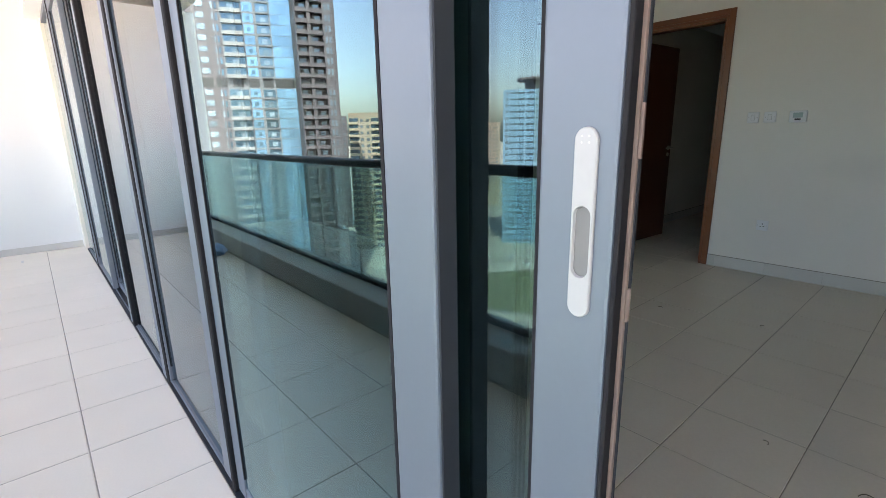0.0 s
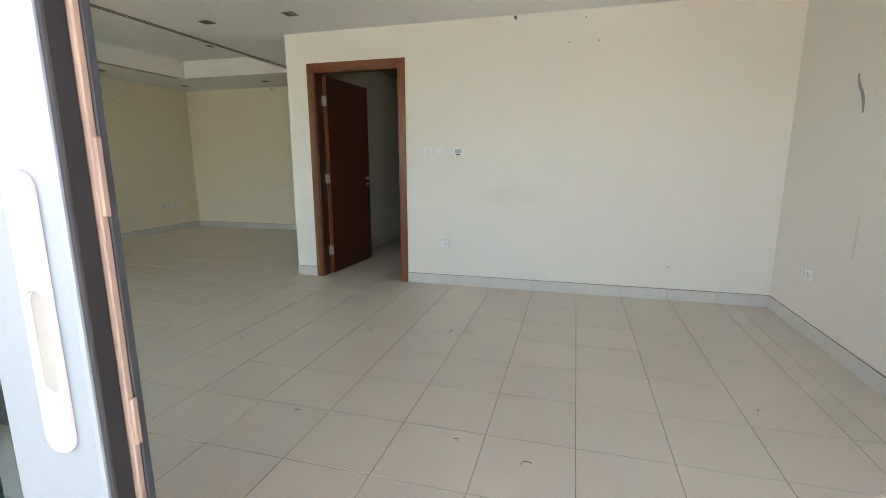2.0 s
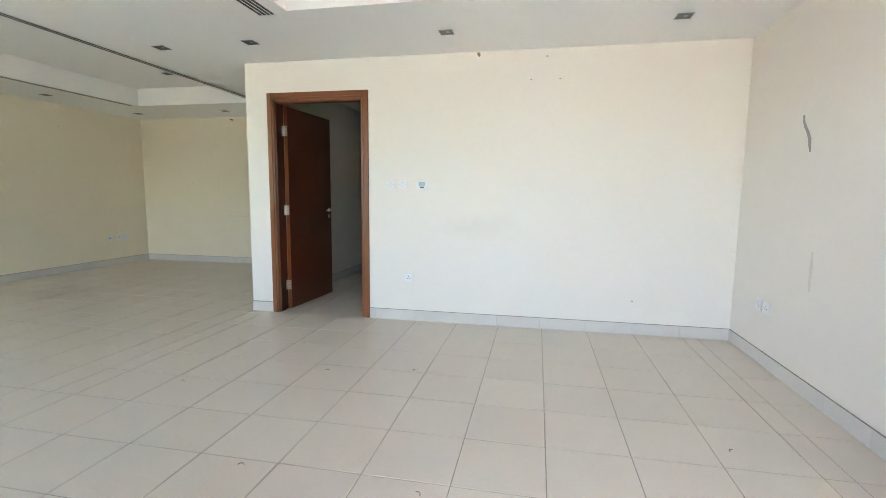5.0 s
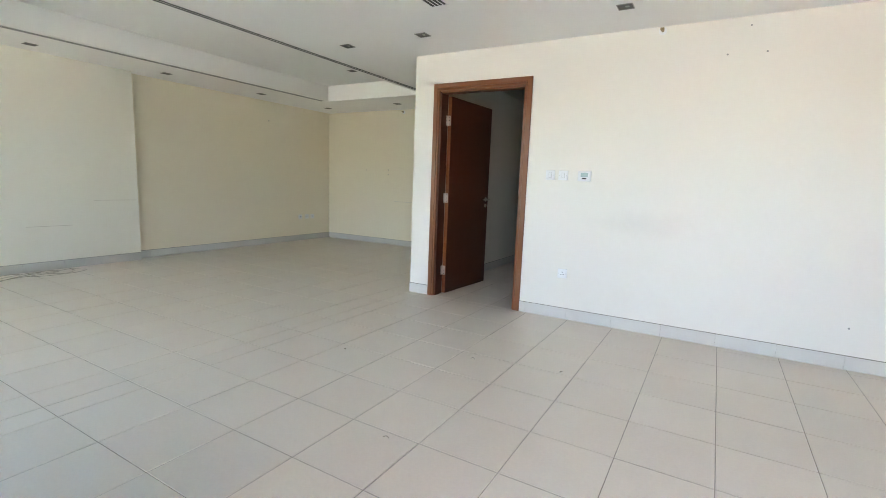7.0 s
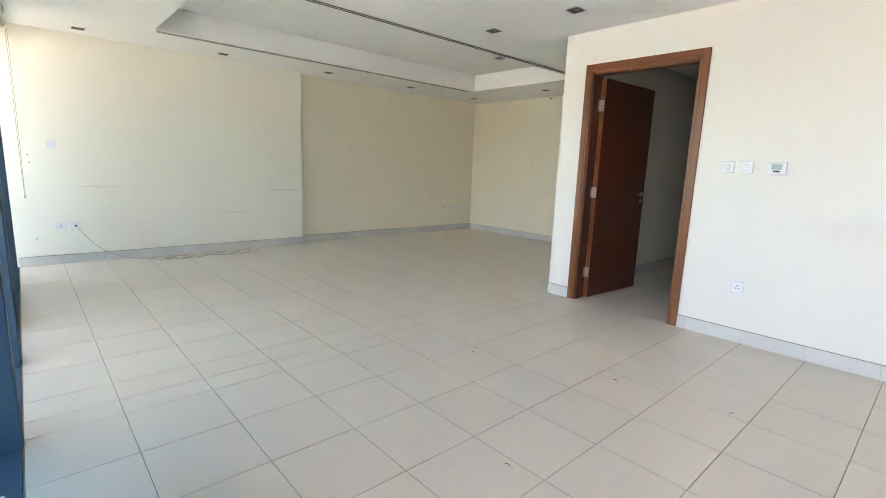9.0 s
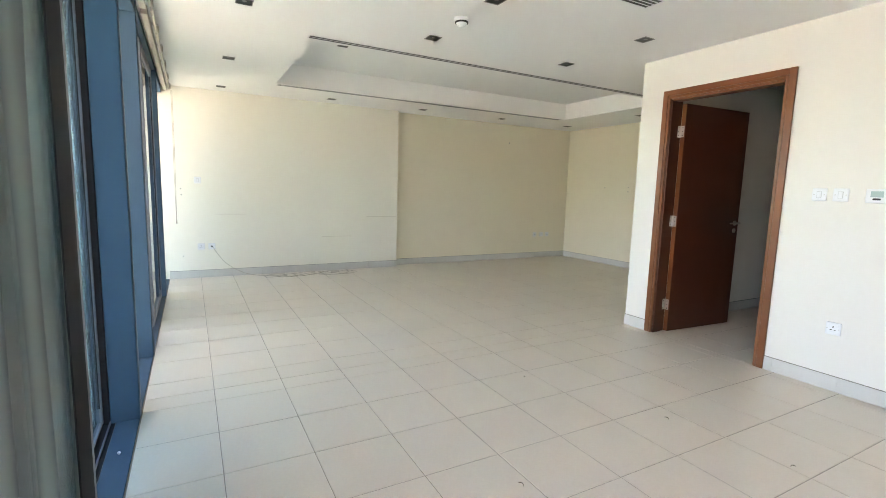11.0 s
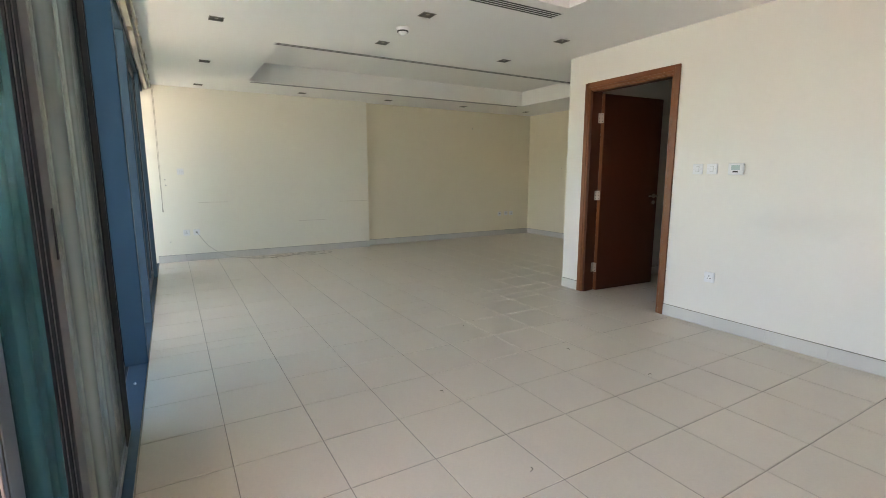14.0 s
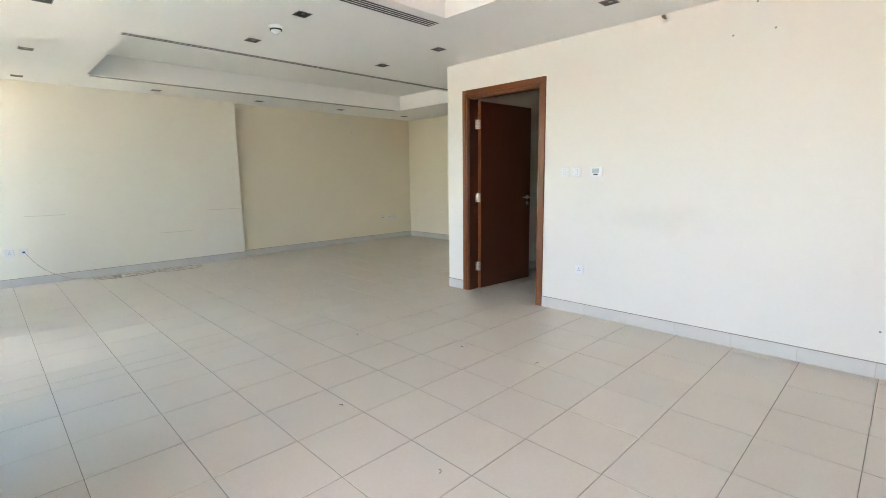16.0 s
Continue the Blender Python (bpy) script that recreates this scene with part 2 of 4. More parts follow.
def mesh_of(name, bm, mat, smooth=False):
    me = bpy.data.meshes.new(name)
    bm.to_mesh(me)
    bm.free()
    me.materials.append(mat)
    if smooth:
        for p in me.polygons:
            p.use_smooth = True
    return me


def part(name, bm, mat, parent, label="", smooth=False):
    ob = new(name, mesh_of(name, bm, mat, smooth))
    ob.parent = parent
    if label:
        tagged(ob, label)
    return ob


def thing(name, label, category, at=(0, 0, 0), group="", rz=0.0):
    ob = new(name)
    ob.empty_display_size = 0.05
    ob.matrix_world = pose(*at, 0, 0, rz)
    return tagged(ob, label, category, group)


def solid(name, bm, mat, label, category, group="", smooth=False):
    return tagged(new(name, mesh_of(name, bm, mat, smooth)), label, category, group)


def struct(name, bm, mat, label, category="", smooth=False):
    ob = new(name, mesh_of(name, bm, mat, smooth))
    return tagged(ob, label, category or name.split("_")[0], kind="structure")


def tube(points, r, res=3):
    """A cable or wire through the points, as a mesh."""
    cu = bpy.data.curves.new("wire", "CURVE")
    cu.dimensions, cu.bevel_depth, cu.bevel_resolution, cu.resolution_u = "3D", r, res, 6
    sp = cu.splines.new("NURBS")
    sp.points.add(len(points) - 1)
    for p, q in zip(sp.points, points):
        p.co = (*q, 1)
    sp.use_endpoint_u, sp.order_u = True, 3
    ob = bpy.data.objects.new("wire", cu)
    me = bpy.data.meshes.new_from_object(ob)
    bpy.data.objects.remove(ob)
    bm = bmesh.new()
    bm.from_mesh(me)
    bpy.data.meshes.remove(me)
    return bm


# ---------- plan (metres) ----------
CEIL = 2.5
Y_DOOR = 4.4                # wall with the wooden door
X_CORNER = -2.8             # its free end
X_RIGHT, X_PIER, Y_PIER = 1.755, 1.5, 2.03
X_LEFT, X_RECESS, Y_STEP = -6.74, -6.87, 3.57
Y_BACK = 7.33
Y_SILL = 0.335              # edge of the floor tiles at the window
Y_OUT = 0.12                # outer face of the window wall
WT = 0.15

# room walls
wall = bmesh.new()
add_box(wall, X_CORNER, -2.51, Y_DOOR, Y_DOOR + WT, 0, CEIL)
add_box(wall, -1.555, X_RIGHT + WT, Y_DOOR, Y_DOOR + WT, 0, CEIL)
add_box(wall, -2.51, -1.555, Y_DOOR, Y_DOOR + WT, 2.15, CEIL)
struct("wall_door", wall, M_DOORWALL, "off-white painted wall with a doorway", "wall")
struct("wall_corridor", box(X_CORNER, X_CORNER + 0.12, Y_DOOR + WT, 8.6, 0, CEIL), M_WHITE, "off-white painted partition beside the doorway", "wall")
wall = bmesh.new()
add_box(wall, X_RIGHT, X_RIGHT + WT, Y_PIER, Y_DOOR, 0, CEIL)
struct("wall_right", wall, M_WHITE, "off-white painted side wall with a filled chase", "wall")
struct("wall_pier", box(X_PIER, X_RIGHT + WT, Y_OUT, Y_PIER, 0, CEIL), M_WHITE, "off-white painted pier standing proud of the side wall", "wall")
wall = bmesh.new()
add_box(wall, X_LEFT - 0.3, X_LEFT, Y_OUT, Y_STEP, 0, CEIL)
struct("wall_left", wall, M_CREAMPALE, "pale cream painted end wall standing proud by the window", "wall")
struct("wall_recess", box(X_LEFT - 0.3, X_RECESS, Y_STEP, Y_BACK + WT, 0, CEIL), M_CREAM, "cream painted recessed end wall", "wall")
struct("wall_back", box(X_RECESS, X_CORNER, Y_BACK, Y_BACK + WT, 0, CEIL), M_CREAM, "cream painted rear wall of the dining end", "wall")
# closed corridor behind the door
wall = bmesh.new()
add_box(wall, X_RIGHT, X_RIGHT + WT, Y_DOOR + WT, 8.6, 0, CEIL)
add_box(wall, X_CORNER, X_RIGHT + WT, 8.6, 8.75, 0, CEIL)
struct("wall_passage", wall, M_WHITE, "off-white painted walls of the unlit passage", "wall")

# ceiling with two recessed trays
T1 = (-5.80, -3.85, 1.57, 6.20)
T2 = (-1.68, 1.0, 1.30, 3.24)
xs = sorted({-7.2, T1[0], T1[1], T2[0], T2[1], 2.0})
ys = sorted({0.0, T1[2], T1[3], T2[2], T2[3], 8.8})
bm = bmesh.new()


def in_tray(x, y):
    return any(t[0] < x < t[1] and t[2] < y < t[3] for t in (T1, T2))


for xa, xb in zip(xs, xs[1:]):
    for ya, yb in zip(ys, ys[1:]):
        if not in_tray((xa + xb) / 2, (ya + yb) / 2):
            add_box(bm, xa, xb, ya, yb, CEIL, CEIL + 0.27)
add_box(bm, -7.2, 2.0, 0.0, 8.8, CEIL + 0.25, CEIL + 0.35)
bmesh.ops.remove_doubles(bm, verts=bm.verts[:], dist=0.0005)
struct("ceiling", bm, M_CEIL, "white painted plasterboard ceiling with recessed trays", "ceiling")
# added out of view: slab that keeps the sun off the balcony
struct("roof_slab", box(-12, 8, -1.35, 9.5, CEIL + 0.36, CEIL + 0.8), M_CONC, "unseen concrete slab added overhead to keep sun off the balcony", "slab")

# floor bed under the tiles
floor = struct("floor", box(-7.1, 2.0, 0.2, 8.8, -0.12, -0.0025), M_GROUT, "square beige ceramic floor tiles with dark joints", "floor")


# ---------- skirting ----------
baseboard = struct("baseboard", box(-0.0, 0.002, Y_DOOR - 0.004, Y_DOOR - 0.002, 0.02, 0.022), M_CAULK, "pale grey tile skirting with dark top joint", "baseboard")
SK_H, SK_T = 0.1, 0.011


def skirting(p0, p1, inward, first=0.0):
    """Tiles of 0.4 m along the foot of a wall from p0 to p1; inward is the side of the room."""
    a, b = Vector(p0), Vector(p1)
    d = (b - a).normalized()
    nrm = Vector(inward)
    length = (b - a).length
    cuts = [0.0]
    c = first
    while c < length - 0.02:
        if c > 0.02:
            cuts.append(c)
        c += 0.4
    cuts.append(length)
    for s, e in zip(cuts, cuts[1:]):
        q0, q1 = a + d * (s + 0.0005), a + d * (e - 0.0005) + nrm * SK_T
        part("skirting_tile", box(min(q0.x, q1.x), max(q0.x, q1.x), min(q0.y, q1.y), max(q0.y, q1.y), 0.0, SK_H, 0.0015), M_SKIRT, baseboard)
    q0, q1 = a, b + nrm * 0.007
    part("top_joint", box(min(q0.x, q1.x), max(q0.x, q1.x), min(q0.y, q1.y), max(q0.y, q1.y), SK_H + 0.0, SK_H + 0.004), M_CAULK, baseboard)
    q0, q1 = a, b + nrm * 0.006
    part("backing", box(min(q0.x, q1.x), max(q0.x, q1.x), min(q0.y, q1.y), max(q0.y, q1.y), 0.0, SK_H - 0.002), M_CAULK, baseboard)


# ---------- window wall ----------

def fin(name, x0, x1):
    t = thing(name, "blue-grey metal mullion fin of the window wall", "mullion", (x0, 0, 0), "window mullions")
    part("fin", box(0, x1 - x0, 0.20, Y_SILL - 0.003, 0.0, CEIL - 0.004, 0.004), M_BLUE, t)
    part("edge_trim", box(-0.0015, 0.006, Y_SILL - 0.0035, Y_SILL + 0.0005, 0.0, CEIL - 0.004), M_ALU, t, "thin silver edge bead")
    part("outer_cap", box(-0.004, x1 - x0 + 0.004, 0.130, 0.198, 0.0, CEIL - 0.004, 0.004), M_DARK, t, "dark outer cap")
    part("outer_strip", box(-0.105, -0.0045, 0.132, 0.17, 0.0, CEIL - 0.004, 0.002), M_ALU, t, "silver outer strip")
    return t


for x0, x1 in ((-2.60, -2.55), (-3.63, -3.58), (-5.71, -5.66)):
    fin("mullion", x0, x1)


def fixed_pane(x0, x1, y=0.15):
    t = thing("window", "fixed floor-to-ceiling tinted glass pane in slim dark frame", "window", (0, 0, 0), "fixed panes")
    part("pane", box(x0 + 0.01, x1 - 0.01, y, y + 0.008, 0.01, CEIL - 0.05), M_GLASS, t).visible_shadow = False
    part("bottom_rail", box(x0, x1, y - 0.012, y + 0.03, 0.0, 0.010, 0.002), M_ALU, t)
    part("top_rail", box(x0, x1, y - 0.02, y + 0.03, CEIL - 0.055, CEIL - 0.004, 0.002), M_ALU, t)
    part("gasket", box(x0, x1, y + 0.03, y + 0.05, 0.0, 0.018, 0.002), M_DARK, t)
    return t


fixed_pane(-3.565, -2.615)
fixed_pane(-6.735, -5.725)


def sliding_leaf(x0, x1, y0, y1, label, right_handle=False, slot=False, wl=0.085, wr=0.105, group="sliding door leaves", dark_edge=False, wide_gasket=False, rail_h=0.05, glazing=None, pane_at=None):
    t = thing("sliding_door", label, "sliding door", (0, 0, 0), group)
    z0, z1 = 0.018, CEIL - 0.06
    part("stile", box(x0, x0 + wl, y0, y1, z0, z1, 0.004, 2), M_ALU, t)
    right = part("stile", box(x1 - wr, x1, y0, y1, z0, z1, 0.004, 2), M_STILE if wide_gasket else M_ALU, t)
    part("bottom_rail", box(x0 + wl, x1 - wr, y0 + 0.002, y1 - 0.002, z0, z0 + rail_h, min(0.003, rail_h / 4)), M_ALU, t)
    part("top_rail", box(x0 + wl, x1 - wr, y0 + 0.002, y1 - 0.002, z1 - 0.09, z1, 0.003), M_ALU, t)
    ym = (y0 + y1) / 2 if pane_at is None else pane_at
    part("pane", box(x0 + wl - 0.008, x1 - wr + 0.008, ym - 0.004, ym + 0.004, z0 + rail_h - 0.005, z1 - 0.08), glazing or M_GLASS, t).visible_shadow = False
    for xa, xb in ((x0 + wl, x0 + wl + 0.007), (x1 - wr - 0.007, x1 - wr)):
        for ya, yb in ((ym - 0.009, ym - 0.0045), (ym + 0.0045, ym + 0.009)):
            part("gasket", box(xa, xb, ya, yb, z0 + 0.09, z1 - 0.09), M_DARK, t)
    if dark_edge:
        part("edge_profile", box(x1 + 0.0005, x1 + 0.004, y0 + 0.003, y1, z0, z1, 0.001), M_EDGE, right, "dark closing edge profile")
    if wide_gasket:
        for ya, yb in ((0.001, 0.008), (0.0115, 0.0185), (0.022, 0.029)):
            part("edge_seal", box(x1 + 0.0003, x1 + 0.006, y0 + ya, y0 + yb, z0 + 0.01, z1 - 0.01, 0.001), M_DARK, right)
        part("glazing_bead", box(x0 + wl - 0.002, x0 + wl + 0.175, y1 + 0.0005, y1 + 0.006, z0 + 0.05, z1 - 0.09, 0.002), M_DARK, t, "dark brown glazing bead")
    if right_handle:
        hx, zc = x1 - 0.032, 1.1445
        for yf, side in ((y0, -1), (y1, 1)):
            bm = bmesh.new()
            pill_ring(bm, hx, zc, 0.0125, 0.191, zc - 0.0165, 0.0085, 0.071, yf + side * 0.0002, yf + side * 0.004)
            part("handle_plate", bm, M_HANDLE, right, "long white recessed pull handle plate")
            bm = bmesh.new()
            pill(bm, hx, zc - 0.0165, 0.0088, 0.0716, yf + side * 0.0001, yf + side * 0.0006)
            part("finger_recess", bm, M_RECESS_SHADE, right, "shallow finger recess of the handle, shade painted in")
            for zz in (zc + 0.087, zc + 0.081):
                for hh in (-0.004, 0.004):
                    part("screw", cyl((hx + hh, yf + side * 0.0036, zz), (hx + hh, yf + side * 0.0045, zz), 0.0011, 8), M_STEEL, right)
        # brush seals on the closing edge
        for k, (ya, yb, mt, dx) in enumerate(((y0 + 0.001, y0 + 0.015, M_DARK, 0.006), (y0 + 0.0155, y0 + 0.021, M_RUBBER, 0.009), (y0 + 0.0215, y1 - 0.001, M_EDGE, 0.009))):
            part("edge_seal", box(x1 + 0.0005, x1 + dx, ya, yb, z0 + 0.01, z1 - 0.01, 0.001), mt, right, "worn brush seal on the closing edge" if k == 1 else "")
        for zz, ln in ((1.21, 0.05), (1.05, 0.035)):
            part("latch_keep", box(x1 + 0.0093, x1 + 0.0125, y0 + 0.0157, y0 + 0.0208, zz, zz + ln, 0.001), M_RUBBER, right)
    if slot:
        part("pull_slot", box(x1 - 0.072, x1 - 0.056, y1, y1 + 0.003, 1.06, 1.19, 0.001), M_DARK, t, "black recessed pull on the inner face")
    return t


def pill(bm, x, z, r, length, ya, yb, n=10):
    """An upright plate with round ends between two depths."""
    pts = []
    half = length / 2 - r
    for k in range(n + 1):
        a = math.pi * k / n
        pts.append((x + r * math.cos(a), z + half + r * math.sin(a)))
    for k in range(n + 1):
        a = math.pi + math.pi * k / n
        pts.append((x + r * math.cos(a), z - half + r * math.sin(a)))
    lo, hi = [bm.verts.new((px, ya, pz)) for px, pz in pts], [bm.verts.new((px, yb, pz)) for px, pz in pts]
    bm.faces.new(lo)
    bm.faces.new(list(reversed(hi)))
    for k in range(len(pts)):
        j = (k + 1) % len(pts)
        bm.faces.new((lo[k], hi[k], hi[j], lo[j]))
    bmesh.ops.recalc_face_normals(bm, faces=bm.faces[:])


def pill_ring(bm, x, z, r, length, z2, r2, length2, ya, yb, n=12):
    """An upright plate with round ends and a round-ended hole through it, edges eased."""
    def outline(zc, rr, ln):
        half = ln / 2 - rr
        return [(x + rr * math.cos(math.pi * k / n), zc + half + rr * math.sin(math.pi * k / n)) for k in range(n + 1)] + \
               [(x - rr * math.cos(math.pi * k / n), zc - half - rr * math.sin(math.pi * k / n)) for k in range(n + 1)]
    e = 0.0012
    rings = []
    for zc, rr, ln, yy in ((z, r, length, ya), (z, r, length, yb + (ya - yb) * 0.35), (z, r - e, length - 2 * e, yb),
                           (z2, r2 + e, length2 + 2 * e, yb), (z2, r2, length2, ya)):
        rings.append([bm.verts.new((px, yy, pz)) for px, pz in outline(zc, rr, ln)])
    for a, c in zip(rings, rings[1:]):
        for k in range(len(a)):
            j = (k + 1) % len(a)
            bm.faces.new((a[k], a[j], c[j], c[k]))
    bmesh.ops.recalc_face_normals(bm, faces=bm.faces[:])


# darker than the handle: shade of a deeper hollow put into the colour
M_RECESS_SHADE = material("handle_recess_shade", (0.19, 0.183, 0.175), 0.6, vary=0.15, scale=30)
M_HANDLE = material("worn_white_handle", (0.46, 0.455, 0.44), 0.45, vary=0.05, scale=14, grain=0.03)
# main opening: fixed leaf, two stacked leaves and the open gap
sliding_leaf(-2.537, -1.556, 0.135, 0.172, "silver framed sliding glass leaf, closed against the mullion", wl=0.012, wr=0.10, rail_h=0.012, glazing=M_GLASSTEAL)
struct("door_post", box(-1.553, -1.522, 0.13, 0.178, 0.004, CEIL - 0.06, 0.004), M_DARK, "dark interlock post between sliding leaves", "trim")
sliding_leaf(-1.519, -0.40, 0.143, 0.178, "silver framed outer sliding glass leaf, pushed open", wl=0.08, wr=0.105, dark_edge=True, glazing=M_GLASSDARK, pane_at=0.1525)
sliding_leaf(-1.55, -0.372, 0.265, 0.295, "grey framed innermost sliding glass leaf with upright reflections painted in", slot=True, wl=0.07, wr=0.09, wide_gasket=True, glazing=M_STREAKED)
sliding_leaf(-1.22, -0.183, 0.181, 0.210, "silver sliding glass leaf with long white pull handle, standing open", True, wl=0.075, wr=0.088, glazing=M_GLASSDARK)
sliding_leaf(0.62, 1.495, 0.135, 0.172, "silver framed sliding glass leaf, closed against the pier")
# second opening beyond the mullions
sliding_leaf(-4.66, -3.64, 0.181, 0.210, "silver framed sliding glass leaf of the far opening", wl=0.06, wr=0.06)
sliding_leaf(-5.655, -4.60, 0.135, 0.172, "silver framed sliding glass leaf of the far opening", wl=0.035, wr=0.035, rail_h=0.015)
sliding_leaf(-5.60, -4.36, 0.265, 0.295, "grey framed inner sliding glass leaf of the far opening", wl=0.07, wr=0.10)

# sill, tracks and head
sill = bmesh.new()
add_box(sill, X_LEFT, X_PIER, 0.222, Y_SILL - 0.006, -0.1, 0.004, 0.002)
struct("window_sill", sill, M_BLUE, "blue-grey metal sill along the window wall", "sill")
track = struct("window_track", box(X_LEFT, X_PIER, 0.1295, 0.22, -0.1, 0.003), M_EDGE, "dark sliding door track", "track")
for y in (0.153, 0.1985):
    part("track_rib", box(-5.65, X_PIER, y - 0.003, y + 0.003, 0.003, 0.0165), M_ALU, track)
struct("window_head", box(X_LEFT, X_PIER, 0.115, Y_SILL, CEIL - 0.055 + 0.052, CEIL), M_CEIL, "painted strip above the window wall", "trim")
part_x = ((-5.65, -3.635), (-2.54, X_PIER))
for xa, xb in part_x:
    struct("window_header", box(xa, xb, 0.125, 0.225, CEIL - 0.058, CEIL - 0.006, 0.003), M_ALU, "silver head track above sliding leaves", "trim")


for xa, xb, z in ((-2.548, -1.56, CEIL - 0.10), (-3.578, -2.602, CEIL - 0.10), (-5.658, -3.632, CEIL - 0.052), (X_LEFT, -5.712, CEIL - 0.10)):
    struct("window_transom", box(xa, xb, 0.226, Y_SILL - 0.006, z, CEIL - 0.004, 0.003), M_BLUE, "blue-grey metal transom at the window head", "trim")


# ---------- balcony ----------
Y_KERB, Y_EDGE, X_BW, X_BE = -0.985, -1.30, -6.95, 3.2
balcony = struct("balcony_floor", box(X_BW - 0.2, X_BE + 0.2, Y_EDGE, 0.128, -0.3, -0.0025), M_BGROUT, "pale cream balcony floor tiles, bright in daylight", "floor")
struct("wall_balcony_end", box(X_BW - 0.25, X_BW, Y_EDGE - 0.1, Y_OUT, 0, CEIL + 0.3), M_BWHITE, "white rendered wall closing the balcony", "wall")
struct("wall_balcony_far", box(X_BE, X_BE + 0.25, Y_EDGE - 0.1, Y_OUT, 0, CEIL + 0.3), M_BWHITE, "white rendered wall closing the balcony", "wall")
struct("wall_outer", box(X_PIER, X_BE + 0.25, 0.0, Y_OUT, 0, CEIL + 0.3), M_BWHITE, "white rendered outer wall beside the sliding door", "wall")
struct("balcony_kerb", box(X_BW, X_BE, Y_EDGE, Y_KERB, 0, 0.2, 0.008), M_CONC, "rendered concrete kerb under the glass balustrade", "kerb")
struct("balcony_skirt", box(X_BW, X_BW + 0.012, Y_KERB, 0.11, 0, 0.075, 0.002), M_SKIRT, "tile skirting on the balcony wall", "baseboard")
railing = thing("balustrade", "frameless green-tinted glass balustrade with dark round handrail", "railing", (0, -1.2, 0.2))
part("handrail", cyl((X_BW, 0, 0.85), (X_BE, 0, 0.85), 0.030, 20), M_HANDRAIL, railing, smooth=True)
part("shoe", box(X_BW, X_BE, -0.022, 0.022, 0, 0.022, 0.003), M_EDGE, railing)
xj, PANE = -6.93, 0.937
for xe in [-6.61 + PANE * k for k in range(11)]:
    xe = min(xe, X_BE - 0.02)
    part("pane", box(xj + 0.003, xe - 0.003, -0.006, 0.006, 0.012, 0.83), M_RGLASS, railing).visible_shadow = False
    part("pane_joint", box(xe - 0.0025, xe + 0.0025, -0.006, 0.006, 0.012, 0.83), M_DARK, railing)
    xj = xe
bm = bmesh.new()
bmesh.ops.create_icosphere(bm, subdivisions=3, radius=0.09)
for v in bm.verts:
    f = 1 + 0.35 * noise.noise(v.co * 22)
    v.co = Vector((v.co.x * 1.5 * f, v.co.y * f, max(v.co.z * 0.8 * f, -0.05)))
bmesh.ops.translate(bm, vec=(-5.3, -0.86, 0.05), verts=bm.verts[:])
solid("plastic_bag", bm, M_BAG, "crumpled pale blue plastic bag lying by the balcony kerb", "bag", smooth=True)
drain = bmesh.new()
add_box(drain, -6.55, -6.43, -0.46, -0.44, -0.001, 0.003)
solid("floor_drain", drain, M_STEEL, "narrow steel drain slot in the balcony floor", "drain")

# ---------- wooden door ----------
DX0, DX1, DTOP = -2.562, -1.507, 2.205
door = thing("door_1", "dark brown veneered door, standing wide open into the passage", "door", (0, 0, 0))
AW = 0.07


def casing(bm, edge, sign, z1):
    """An upright casing board: a broad flat, a groove and a lower inner band; sign points towards the opening."""
    for o0, o1, d in ((0.0, 0.047, 0.0185), (0.047, 0.050, 0.010), (0.050, AW, 0.0145)):
        xa, xb = sorted((edge + sign * o0, edge + sign * o1))
        add_box(bm, xa, xb, Y_DOOR - d, Y_DOOR - 0.0005, 0, z1 - o0, 0.0025 if d > 0.01 else 0.0)


for edge, sign in ((DX0, 1), (DX1, -1)):
    bm = bmesh.new()
    casing(bm, edge, sign, DTOP)
    part("architrave", bm, M_WOOD, door)
bm = bmesh.new()
for o0, o1, d in ((0.0, 0.047, 0.0183), (0.047, 0.050, 0.0098), (0.050, AW, 0.0143)):
    add_box(bm, DX0 + o1, DX1 - o1, Y_DOOR - d, Y_DOOR - 0.0005, DTOP - o1, DTOP - o0, 0.0025 if d > 0.01 else 0.0)
part("architrave", bm, M_WOOD, door)
LIN0, LIN1 = -2.51, -1.555
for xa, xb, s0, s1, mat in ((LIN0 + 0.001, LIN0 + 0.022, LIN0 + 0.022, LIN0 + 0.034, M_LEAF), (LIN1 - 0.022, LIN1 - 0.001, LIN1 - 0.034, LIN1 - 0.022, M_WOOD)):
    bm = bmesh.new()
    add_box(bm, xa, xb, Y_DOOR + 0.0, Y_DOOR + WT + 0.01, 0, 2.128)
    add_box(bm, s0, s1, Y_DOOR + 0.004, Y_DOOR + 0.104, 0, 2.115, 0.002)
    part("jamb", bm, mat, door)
bm = bmesh.new()
add_box(bm, LIN0 + 0.001, LIN1 - 0.001, Y_DOOR + 0.0, Y_DOOR + WT + 0.01, 2.1285, 2.149)
add_box(bm, LIN0 + 0.034, LIN1 - 0.034, Y_DOOR + 0.004, Y_DOOR + 0.104, 2.1155, 2.1285, 0.002)
part("head_jamb", bm, M_WOOD, door)
